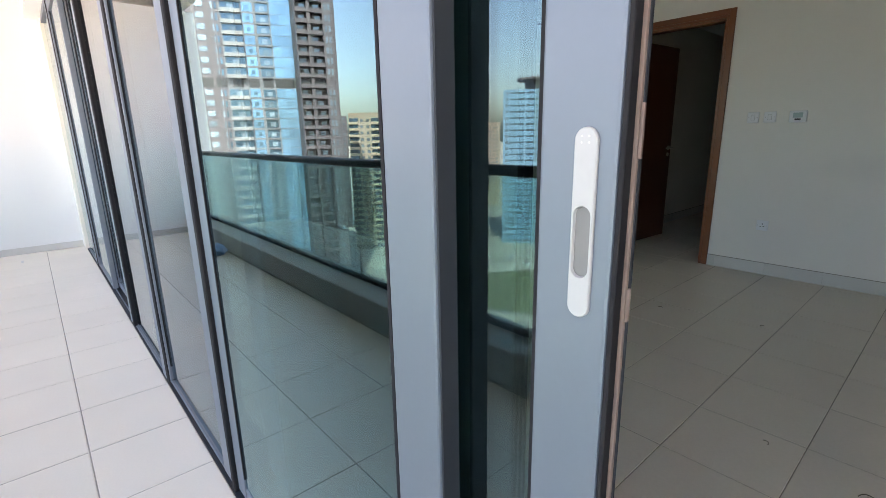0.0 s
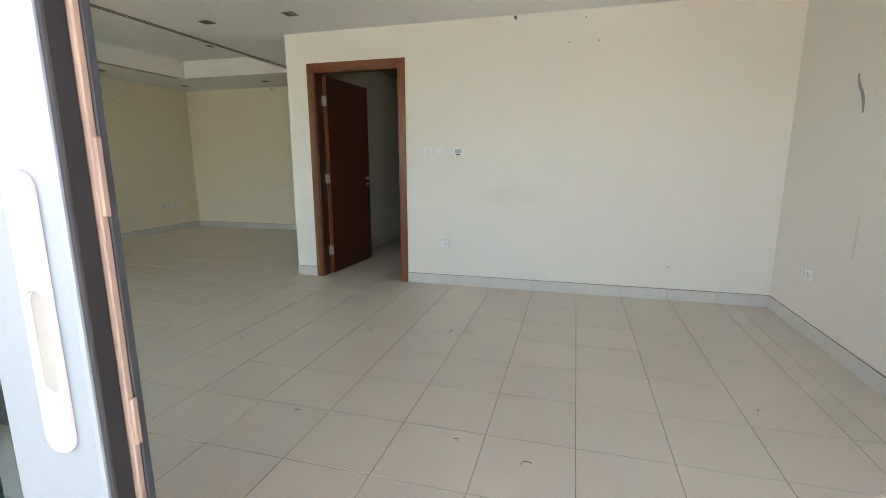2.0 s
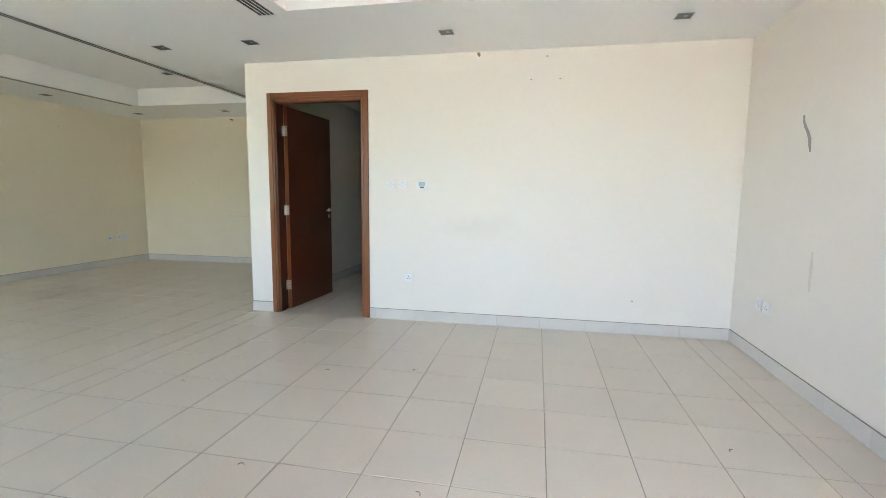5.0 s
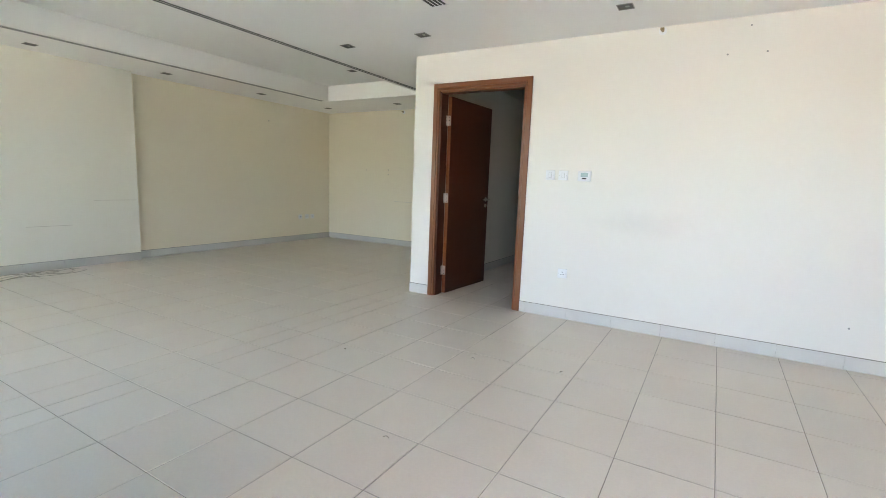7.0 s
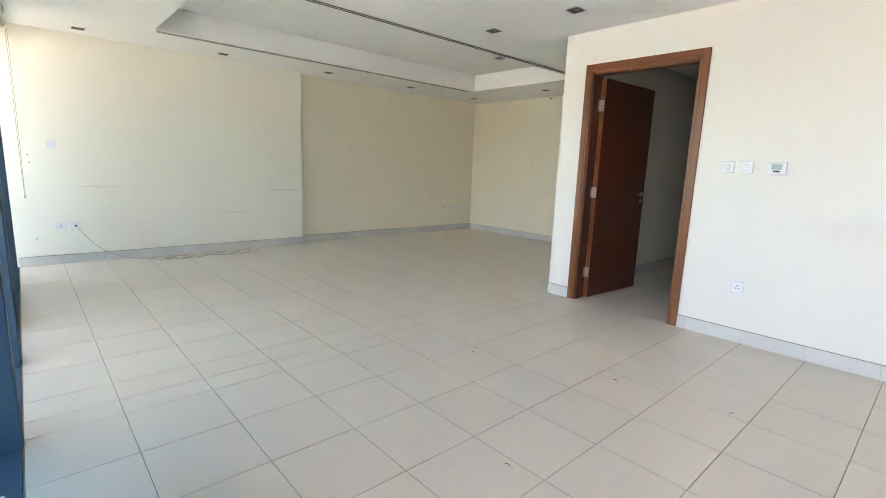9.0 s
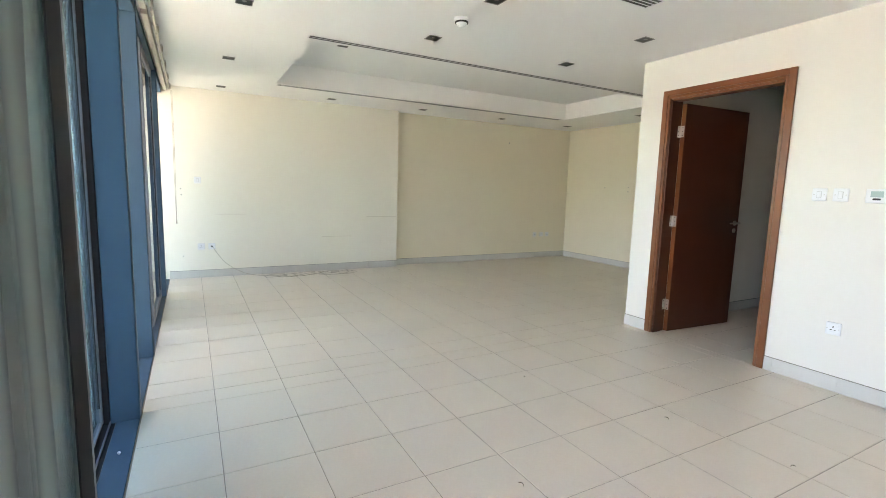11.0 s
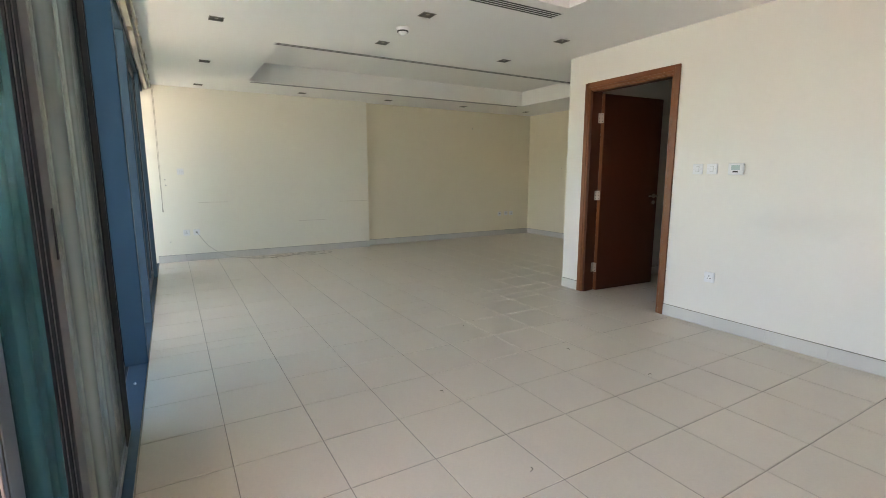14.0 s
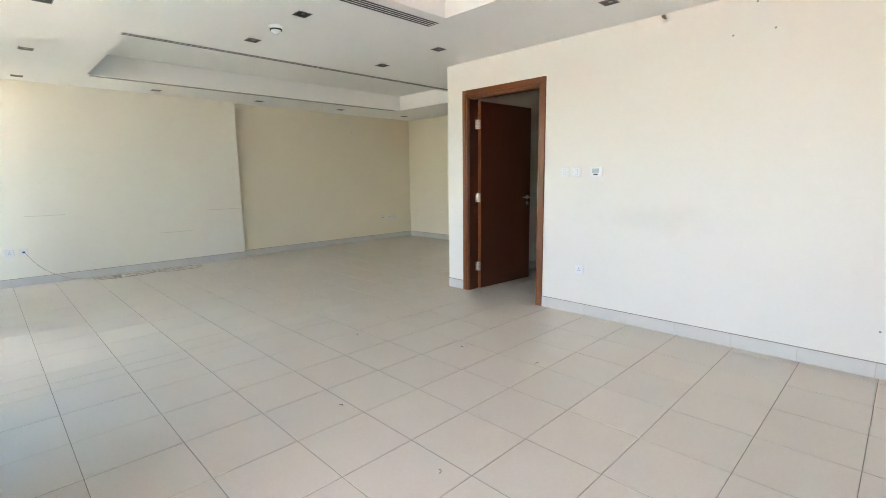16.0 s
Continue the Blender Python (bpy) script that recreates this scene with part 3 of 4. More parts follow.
# leaf, turned about its hinge on the passage side of the lining
HX, HY = -2.440, Y_DOOR + 0.152
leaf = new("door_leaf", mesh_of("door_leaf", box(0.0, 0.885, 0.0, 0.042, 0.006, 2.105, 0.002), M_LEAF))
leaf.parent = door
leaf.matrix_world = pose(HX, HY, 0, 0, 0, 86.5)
part("edge_lipping", box(-0.0015, 0.0005, 0.001, 0.041, 0.008, 2.103), M_WOOD, leaf, "paler wood lipping on the hinge edge")
for zc in (0.26, 1.05, 1.86):
    bm = bmesh.new()
    add_cyl(bm, (LIN0 + 0.027, HY - 0.004, zc - 0.05), (LIN0 + 0.027, HY - 0.004, zc + 0.05), 0.0065, 12)
    for dz in (-0.03, -0.01, 0.01, 0.03):
        add_cyl(bm, (LIN0 + 0.027, HY - 0.004, zc + dz - 0.0008), (LIN0 + 0.027, HY - 0.004, zc + dz + 0.0008), 0.0071, 12)
    add_box(bm, LIN0 + 0.0222, LIN0 + 0.0246, HY - 0.040, HY - 0.006, zc - 0.05, zc + 0.05)
    add_box(bm, LIN0 + 0.031, HX - 0.004, HY - 0.0050, HY - 0.0026, zc - 0.05, zc + 0.05)
    part("hinge", bm, M_STEEL, door, "steel butt hinge")
    for dz in (-0.035, 0.0, 0.035):
        part("hinge_screw", cyl((HX - 0.018, HY - 0.0050, zc + dz), (HX - 0.018, HY - 0.0062, zc + dz), 0.0042, 8), M_EDGE, door)
        part("hinge_screw", cyl((LIN0 + 0.0246, HY - 0.023, zc + dz), (LIN0 + 0.0256, HY - 0.023, zc + dz), 0.0042, 8), M_EDGE, door)
for yf, s in ((0.0, -1), (0.042, 1)):
    bm = bmesh.new()
    add_cyl(bm, (0.825, yf, 1.03), (0.825, yf + s * 0.008, 1.03), 0.024, 20)
    add_cyl(bm, (0.825, yf + s * 0.008, 1.03), (0.825, yf + s * 0.05, 1.03), 0.009, 12)
    add_cyl(bm, (0.832, yf + s * 0.05, 1.03), (0.695, yf + s * 0.048, 1.03), 0.010, 12, 0.008)
    part("lever_handle", bm, M_STEEL, leaf, "steel lever handle", True)
    bm = bmesh.new()
    add_cyl(bm, (0.825, yf, 0.955), (0.825, yf + s * 0.007, 0.955), 0.022, 20)
    part("key_escutcheon", bm, M_STEEL, leaf)

# ---------- ceiling fittings ----------
M_LAMPTRIM = material("lamp_trim", (0.30, 0.29, 0.28), 0.4, 0.4, vary=0.1, scale=40)
M_LAMPFACE = material("lamp_glass", (0.42, 0.41, 0.39), 0.2, vary=0.1, scale=40)


def downlight(x, y, z=CEIL):
    t = thing("downlight", "small square recessed downlight, unlit, with dark reflector", "downlight", (x, y, z), "ceiling downlights")
    bm = bmesh.new()
    r, q = 0.055, 0.050
    add_box(bm, -r, r, -r, -q, -0.004, 0.0)
    add_box(bm, -r, r, q, r, -0.004, 0.0)
    add_box(bm, -r, -q, -q, q, -0.004, 0.0)
    add_box(bm, q, r, -q, q, -0.004, 0.0)
    part("trim", bm, M_LAMPTRIM, t)
    bm = bmesh.new()
    v = [bm.verts.new((a * q, b * q, -0.001)) for a, b in ((-1, -1), (1, -1), (1, 1), (-1, 1))]
    w = [bm.verts.new((a * q * 0.55, b * q * 0.55, -0.0005)) for a, b in ((-1, -1), (1, -1), (1, 1), (-1, 1))]
    for i in range(4):
        bm.faces.new((v[i], v[(i + 1) % 4], w[(i + 1) % 4], w[i]))
    bm.faces.new(w)
    part("reflector", bm, M_LAMP, t)
    part("lamp", cyl((0.012, 0, -0.0012), (0.012, 0, -0.0022), 0.016, 16), M_LAMPFACE, t, "unlit lamp face")
    return t


first = downlight(-2.345, 3.815)
for x, y, z in ((-3.22, 3.815, CEIL), (-0.65, 3.85, CEIL), (1.07, 3.81, CEIL), (-2.34, 2.39, CEIL), (-3.235, 2.395, CEIL),
                (-3.26, 0.98, CEIL), (-4.88, 0.99, CEIL), (-6.42, 1.0, CEIL), (-6.40, 2.41, CEIL), (-6.39, 3.83, CEIL),
                (-6.38, 5.31, CEIL), (-6.37, 6.78, CEIL), (-4.77, 6.77, CEIL), (-4.70, 2.08, CEIL + 0.25), (-4.65, 5.5, CEIL + 0.25)):
    copy_thing(first, pose(x, y, z))


def slot_diffuser(x, y0, y1, n, width):
    t = thing("air_diffuser", "long white linear slot air diffuser in the ceiling", "air vent", (x, y0, CEIL), "linear diffusers")
    L = y1 - y0
    part("backing", box(-width / 2, width / 2, 0, L, -0.002, -0.0005), M_SLOT, t)
    pitch = width / n
    for i in range(n + 1):
        xx = -width / 2 + i * pitch
        w = 0.0042
        part("blade", box(xx - w, xx + w, -0.005, L + 0.005, -0.0035, -0.0022), M_PLASTIC, t)
    for ya, yb in ((-0.012, 0.0), (L, L + 0.012)):
        part("end_cap", box(-width / 2 - 0.006, width / 2 + 0.006, ya, yb, -0.0036, -0.0022), M_PLASTIC, t)
    return t


slot_diffuser(-3.76, 1.52, 6.12, 2, 0.075)
slot_diffuser(-5.87, 1.60, 6.14, 2, 0.075)
slot_diffuser(-1.85, 1.30, 3.28, 4, 0.13)

det = thing("smoke_detector", "round white smoke detector on the ceiling", "smoke detector", (-2.735, 2.37, CEIL))
part("base", cyl((0, 0, 0), (0, 0, -0.02), 0.055, 28), M_PLASTIC, det, smooth=False)
part("head", cyl((0, 0, -0.0201), (0, 0, -0.052), 0.048, 28, 0.03), M_PLASTIC, det)
part("sensor_gap", cyl((0, 0, -0.024), (0, 0, -0.034), 0.0475, 28), M_SLOT, det)
part("cap", cyl((0, 0, -0.052), (0, 0, -0.062), 0.022, 20, 0.018), M_PLASTIC, det)


def sprinkler(x, y, z):
    t = thing("sprinkler", "small brass sidewall sprinkler head high on the wall", "sprinkler", (x, y, z), "sprinkler heads")
    part("rose", cyl((0, 0, 0), (0, -0.008, 0), 0.03, 20), M_PLASTIC, t)
    part("body", cyl((0, -0.008, 0), (0, -0.035, 0), 0.011, 12), M_BRASS, t)
    part("deflector", box(-0.014, 0.014, -0.06, -0.036, -0.006, 0.012, 0.002), M_BRASS, t)


sprinkler(-0.455, Y_DOOR, 2.465)
sprinkler(-5.03, Y_BACK, 2.455)

# ---------- switches, sockets and thermostat ----------
def plate(name, label, category, at, rz, kind, group):
    """A square wall plate; local -y looks into the room."""
    t = thing(name, label, category, at, group, rz)
    part("plate", box(-0.043, 0.043, -0.0125, 0.0, -0.043, 0.043, 0.005, 2), M_PLASTIC, t)
    if kind == "switch":
        # flat grey rim painted as the shade round the rocker
        part("rocker_shade_rim", box(-0.0145, 0.0145, -0.0130, -0.0126, -0.0225, 0.0225), M_GAPSHADE, t)
        part("rocker", box(-0.012, 0.012, -0.0165, -0.0131, -0.02, 0.02, 0.002), M_PLASTIC, t)
        for sx_ in (-0.03, 0.03):
            part("screw", cyl((sx_, -0.0126, 0), (sx_, -0.0137, 0), 0.004, 10), M_STEEL, t)
    elif kind == "socket":
        for xx, zz, w, hh in ((0, 0.012, 0.003, 0.006), (-0.011, -0.008, 0.005, 0.003), (0.011, -0.008, 0.005, 0.003)):
            part("pin_hole", box(xx - w, xx + w, -0.0131, -0.0126, zz - hh, zz + hh), M_SLOT, t)
        part("rocker", box(0.018, 0.03, -0.0155, -0.0126, 0.008, 0.026, 0.001), M_PLASTIC, t)
        for sx_ in (-0.033, 0.033):
            part("screw", cyl((sx_, -0.0126, 0), (sx_, -0.0137, 0), 0.0035, 10), M_STEEL, t)
    else:
        part("outlet", box(-0.012, 0.012, -0.014, -0.0126, -0.010, 0.010, 0.001), M_SLOT, t)
    return t


plate("light_switch", "white square light switch on the wall", "switch", (-1.285, Y_DOOR, 1.318), 0, "switch", "switches by the door")
plate("light_switch", "white square light switch on the wall", "switch", (-1.165, Y_DOOR, 1.318), 0, "switch", "switches by the door")
plate("wall_socket", "white square three-pin wall socket", "socket", (-1.108, Y_DOOR, 0.425), 0, "socket", "")
plate("light_switch", "white square light switch by the window", "switch", (X_LEFT, 0.70, 1.315), 90, "switch", "")
plate("wall_socket", "white square three-pin wall socket", "socket", (X_LEFT, 0.715, 0.425), 90, "socket", "sockets by the window")
plate("data_outlet", "white outlet plate with a cable hanging out", "outlet", (X_LEFT, 0.845, 0.425), 90, "data", "sockets by the window")
plate("data_outlet", "white outlet plate with dark port", "outlet", (X_RECESS, 6.55, 0.455), 90, "data", "outlets in the recess")
plate("wall_socket", "white square three-pin wall socket", "socket", (X_RECESS, 6.72, 0.455), 90, "socket", "outlets in the recess")
plate("wall_socket", "white square three-pin wall socket", "socket", (X_RECESS, 6.86, 0.455), 90, "socket", "outlets in the recess")
plate("data_outlet", "white blank wall plate", "outlet", (X_RIGHT, 3.905, 0.432), -90, "switch", "plates on the side wall")
plate("wall_socket", "white square wall socket", "socket", (X_RIGHT, 3.785, 0.432), -90, "socket", "plates on the side wall")
th = thing("thermostat", "white room thermostat with a small green-grey screen", "thermostat", (-0.975, Y_DOOR, 1.315))
part("case", box(-0.058, 0.058, -0.02, 0.0, -0.045, 0.045, 0.006, 2), M_PLASTIC, th)
part("screen", box(-0.032, 0.032, -0.0215, -0.0201, -0.008, 0.03, 0.001), M_SCREEN, th, "green-grey display")
part("button_strip", box(-0.02, 0.02, -0.0215, -0.0201, -0.026, -0.014, 0.001), M_SLOT, th, "dark button strip")

# ---------- marks on the walls ----------
def blotch(name, label, pts, width, mat, axis, at, depth=0.0015):
    """A thin irregular patch along a line of points (u along the wall, z up)."""
    bm = bmesh.new()
    L, R = [], []
    for i, (u, z) in enumerate(pts):
        f = 0.35 + 0.65 * math.sin(math.pi * (i + 0.6) / (len(pts) + 0.2))
        wd = width * f * (1 + 0.3 * noise.noise(Vector((u * 30, z * 30, 1.7))))
        for side, lst in ((-1, L), (1, R)):
            p = (u + side * wd, at, z) if axis == "y" else (at, u + side * wd, z)
            lst.append(bm.verts.new(p))
    for i in range(len(pts) - 1):
        bm.faces.new((L[i], R[i], R[i + 1], L[i + 1]))
    ext = bmesh.ops.extrude_face_region(bm, geom=bm.faces[:])
    vs = [g for g in ext["geom"] if isinstance(g, bmesh.types.BMVert)]
    bmesh.ops.translate(bm, vec=(0, -depth, 0) if axis == "y" else (-depth if at > 0 else depth, 0, 0), verts=vs)
    bmesh.ops.recalc_face_normals(bm, faces=bm.faces[:])
    return solid(name, bm, mat, label, "wall mark")


blotch("filler_patch", "grey filler smear over a wall chase", [(3.545 - 0.02 * i + 0.012 * math.sin(i * 1.3), 1.755 - 0.04 * i) for i in range(7)], 0.018, M_FILL, "x", X_RIGHT)
blotch("filler_patch", "faint grey filler smear low on the wall", [(3.30, 0.90 - 0.05 * i) for i in range(6)], 0.016, M_SCUFF, "x", X_RIGHT)
for x, z in ((0.139, 2.435), (0.008, 2.243), (0.256, 2.242), (0.95, 0.3)):
    solid("wall_plug", cyl((x, Y_DOOR - 0.0015, z), (x, Y_DOOR + 0.001, z), 0.007, 10), M_FILL, "small plugged screw hole in the wall", "wall mark", "plugged holes")
for x, z in ((-5.36, 1.41), (-5.36, 1.33), (-5.88, 1.40)):
    solid("wall_plug", cyl((x, Y_BACK - 0.0015, z), (x, Y_BACK + 0.001, z), 0.009, 10), M_FILL, "small plugged screw hole in the wall", "wall mark", "plugged holes")
for y, z in ((0.50, 1.20), (0.505, 1.12), (0.50, 0.30)):
    solid("wall_plug", cyl((X_LEFT - 0.001, y, z), (X_LEFT + 0.0015, y, z), 0.008, 10), M_FILL, "small plugged screw hole in the wall", "wall mark", "plugged holes")
solid("wall_plug", cyl((X_RECESS - 0.001, 5.85, 2.17), (X_RECESS + 0.0015, 5.85, 2.17), 0.010, 10), M_FILL, "small plugged screw hole in the wall", "wall mark", "plugged holes")
bm = box(-5.2, -4.8, Y_BACK - 0.001, Y_BACK + 0.001, 0.82, 0.83)
solid("scrape_mark", bm, M_SCUFF, "long horizontal scrape on the cream paint", "wall mark", "scrapes")
for y0, y1, z in ((3.05, 3.55, 0.82), (2.35, 2.8, 0.52), (0.9, 1.3, 0.86)):
    solid("scrape_mark", box(X_LEFT - 0.001, X_LEFT + 0.001, y0, y1, z, z + 0.007), M_SCUFF, "long horizontal scrape on the cream paint", "wall mark", "scrapes")

# ---------- blind rail at the window ----------
rail = thing("blind_rail", "old beige blind head rail with clips along the window", "curtain rail", (0, 0.40, CEIL))
part("rail", box(X_LEFT + 0.03, -3.66, -0.045, -0.005, -0.075, -0.012, 0.003), M_RAILMETAL, rail)
part("rail", box(X_LEFT + 0.03, -3.66, 0.012, 0.030, -0.055, -0.020, 0.003), M_RAILMETAL, rail)
part("rail", box(-3.55, X_PIER - 0.02, -0.045, -0.005, -0.075, -0.012, 0.003), M_RAILMETAL, rail)
part("rail", box(-3.55, X_PIER - 0.02, 0.012, 0.030, -0.055, -0.020, 0.003), M_RAILMETAL, rail)
xx = X_LEFT + 0.12
while xx < X_PIER - 0.1:
    part("bracket", box(xx, xx + 0.022, -0.05, 0.04, -0.012, 0.0), M_STEEL, rail)
    part("clip", box(xx + 0.004, xx + 0.018, 0.031, 0.042, -0.065, -0.013, 0.002), M_RAILMETAL, rail)
    xx += 0.62
cx, cy = X_LEFT + 0.06, 0.04
cord = part("pull_cord", tube([(cx, cy, -0.07), (cx + 0.004, cy + 0.003, -0.55), (cx, cy - 0.004, -1.15), (cx + 0.003, cy, -1.70)], 0.0025, 2), M_CABLE, rail, "thin beige pull cord hanging in the corner")
part("cord_return", tube([(cx + 0.012, cy + 0.012, -0.07), (cx + 0.008, cy + 0.014, -0.65), (cx + 0.012, cy + 0.008, -1.25), (cx + 0.006, cy + 0.004, -1.70)], 0.0025, 2), M_CABLE, cord)
part("cord_weight", cyl((cx + 0.004, cy + 0.002, -1.755), (cx + 0.004, cy + 0.002, -1.70), 0.009, 12, 0.005), M_CABLE, cord)

# ---------- loose cable and litter ----------
rng = random.Random(4)
cable = thing("loose_cable", "thin beige cable hanging from the outlet and lying in loops", "cable", (X_LEFT, 0.845, 0))
pts = [(0.012, 0.01, 0.415), (0.05, 0.06, 0.33), (0.06, 0.15, 0.2), (0.07, 0.3, 0.09), (0.12, 0.48, 0.012), (0.2, 0.7, 0.006)]
part("hanging_run", tube(pts, 0.0027), M_CABLE, cable)
pts = [(0.2, 0.7, 0.006)]
for i in range(46):
    pts.append((0.26 + 0.13 * math.sin(i * 0.83) + rng.uniform(-0.06, 0.06), 0.75 + 0.035 * i * (0.75 + 0.1 * math.sin(i)) + 0.22 * math.cos(i * 0.9), 0.005 + 0.006 * (i % 3)))
part("floor_coil", tube(pts, 0.0027), M_CABLE, cable)
for x, y, a, L in ((-0.05, 1.72, 40, 0.05), (-0.36, 1.83, -30, 0.03), (-1.32, 3.0, 10, 0.03), (1.05, 2.45, 60, 0.03), (-2.15, 2.62, 0, 0.02),
                   (-1.2, 1.85, 20, 0.03), (-0.72, 3.12, 80, 0.025), (-2.2, 0.272, 30, 0.012)):
    inner = y < 0.33
    bm = tube([(0, 0, 0), (L * 0.4, L * 0.22, 0.004), (L * 0.8, L * 0.1, 0.002), (L, -L * 0.25, 0.001)], 0.006 if inner else 0.0016, 1)
    bmesh.ops.rotate(bm, verts=bm.verts[:], cent=(0, 0, 0), matrix=Matrix.Rotation(radians(a), 3, "Z"))
    bmesh.ops.translate(bm, vec=(x, y, 0.0105 if inner else 0.0015), verts=bm.verts[:])
    solid("litter", bm, M_PLASTIC if inner else M_LEAFBIT, "white crumb of plaster on the metal sill" if inner else "curled scrap of dry litter on the floor tiles", "litter", "" if inner else "floor litter")


# ---------- city seen in the glass ----------
GZ = -62.0
M_ASPHALT = material("sandy_street", (0.33, 0.305, 0.27), 0.9, vary=0.25, scale=0.03, grain=0.1, grain_scale=0.4)
M_GRASS = material("roundabout_grass", (0.12, 0.13, 0.075), 0.9, vary=0.3, scale=0.1, grain=0.1, grain_scale=1)
M_BROWN = material("tower_brown_cladding", (0.10, 0.083, 0.092), 0.6, vary=0.1, scale=0.2)
M_PALE = material("tower_pale_cladding", (0.14, 0.137, 0.15), 0.6, vary=0.06, scale=0.2)
# brown cladding darkened in the colour for the wing's unsunlit side
M_BROWNSHADE = material("tower_shaded_brown_cladding", (0.075, 0.058, 0.055), 0.6, vary=0.1, scale=0.2)
# paler than M_TGLASS: reflected sky is put into the base colour
M_TWIN = material("tower_sky_lit_glass", (0.22, 0.28, 0.34), 0.2, 0.5, vary=0.3, scale=0.3, random_amount=0.6)
M_TAN = material("tower_tan_render", (0.33, 0.27, 0.21), 0.7, vary=0.08, scale=0.2)
M_BLUETOWER = material("tower_blue_panels", (0.17, 0.33, 0.47), 0.5, vary=0.06, scale=0.2)
M_TGLASS = material("tower_glass", (0.10, 0.18, 0.26), 0.12, 0.7, vary=0.25, scale=0.25, random_amount=0.5)
M_TBLUE = material("tower_blue_glass", (0.17, 0.33, 0.50), 0.12, 0.6, vary=0.25, scale=0.2, random_amount=0.4)
M_CARW = material("car_white_paint", (0.75, 0.75, 0.75), 0.3, vary=0.02)
M_CARD = material("car_grey_paint", (0.12, 0.13, 0.15), 0.3, vary=0.02)
struct("ground", box(-2600, 2600, -2600, 2600, GZ - 1, GZ), M_ASPHALT, "city streets far below the balcony", "ground")


def at_bearing(az, dist):
    return dist * math.cos(radians(az)), -dist * math.sin(radians(az))


def shared(name, bm, mat):
    return mesh_of(name, bm, mat)


def put(name, me, parent, x, y, z):
    ob = new(name, me)
    ob.parent = parent
    ob.location = (x, y, z)
    return ob


def tower(label, az, dist, width, depth, top, columns, wall_mat, floor_h=3.3, lowest=None, band=None, crown=None, turn=0.0, panel=None):
    """A tower block whose front (local +y) looks at the balcony. columns: (x, kind) of what repeats on each storey."""
    x, y = at_bearing(az, dist)
    t = thing("tower_block", label, "tower block", (x, y, GZ), "", 90 - az + turn)
    h = top - GZ
    part("body", box(-width / 2, width / 2, -depth, 0, 0, h), wall_mat, t)
    if panel:
        part("pale_front", box(panel[0], panel[1], 0.0, 0.04, 0, h), M_PALE, t, "pale front panel")
    kit = {
        "window": [("window", box(-0.75, 0.75, 0.0, 0.09, 0.9, 2.4), M_TWIN)],
        "square": [("window_surround", box(-1.2, 1.2, 0.0, 0.08, 0.8, 2.65), M_PALE), ("window", box(-1.1, 1.1, 0.02, 0.13, 0.95, 2.55), M_TWIN)],
        "pair": [("window", box(-0.85, -0.25, 0.0, 0.09, 0.6, 2.5), M_TWIN), ("window", box(0.25, 0.85, 0.0, 0.09, 0.6, 2.5), M_TGLASS)],
        "small": [("window", box(-1.6, 1.6, 0.0, 0.07, 0.35, 3.0), M_TBLUE), ("window", box(-0.55, 0.55, 0.02, 0.12, 1.0, 2.2), M_TGLASS)],
        "wide": [("window", box(-1.5, 1.5, 0.0, 0.09, 0.5, 2.7), M_TGLASS)],
        "strip": [("window", box(-3.9, 3.9, 0.0, 0.09, 1.1, 2.1), M_TGLASS)],
        "glass": [("glass_panel", box(-1.37, 1.37, 0.0, 0.1, 0.1, floor_h - 0.12), M_TBLUE)],
        # dark panes behind balconies stand in for the shade of deep recesses
        "bay": [("balcony_window", box(-2.9, 2.9, 0.0, 0.09, 0.0, 2.75), M_TGLASS), ("balcony_door", box(-0.9, 1.1, 0.02, 0.14, 0.6, 2.2), M_TWIN),
                ("balcony", box(-3.1, 2.9, 0.02, 1.5, -0.35, 0.75), M_SLABWHITE)],
        "loggia": [("balcony_window", box(-1.9, 1.9, 0.0, 0.09, 0.1, 2.85), M_TGLASS), ("balcony_door", box(-0.7, 1.0, 0.02, 0.14, 0.7, 2.1), M_TWIN),
                   ("balcony", box(-1.95, 1.95, 0.02, 0.7, -0.25, 0.3), M_PALE)],
        "balcony": [("balcony_window", box(-1.6, 1.6, 0.0, 0.09, 0.3, 2.8), M_TGLASS), ("balcony", box(-1.9, 1.9, 0.02, 1.3, -0.1, 0.95), M_PALE)],
        "ribbon": [("balcony", box(-2.6, 2.6, 0.02, 1.2, -0.2, 1.0), M_TANLIGHT), ("balcony_window", box(-2.4, 2.4, 0.0, 0.09, 1.0, 2.8), M_TGLASS)],
        "louvre": [("louvre", box(-1.6, 1.6, 0.02, 0.12, 0.25, 2.95), M_LOUVRE)],
    }
    made = {kind: [(nm, shared(nm, bm, mat)) for nm, bm, mat in pieces] for kind, pieces in kit.items()}
    n0 = 0 if lowest is None else max(0, int((lowest - GZ) / floor_h))
    for i in range(n0, int(h / floor_h)):
        for cx, kind in columns:
            for nm, me in made["louvre" if i == band else kind]:
                put(nm, me, t, cx, 0.0, i * floor_h)
    if crown:
        part("crown", cyl((0, -depth / 2, h), (0, -depth / 2, h + crown), width * 0.2, 24), M_PALE, t)
        part("crown_disc", cyl((0, -depth / 2, h + crown), (0, -depth / 2, h + crown + 1.2), width * 0.33, 24), M_PALE, t)
    return t


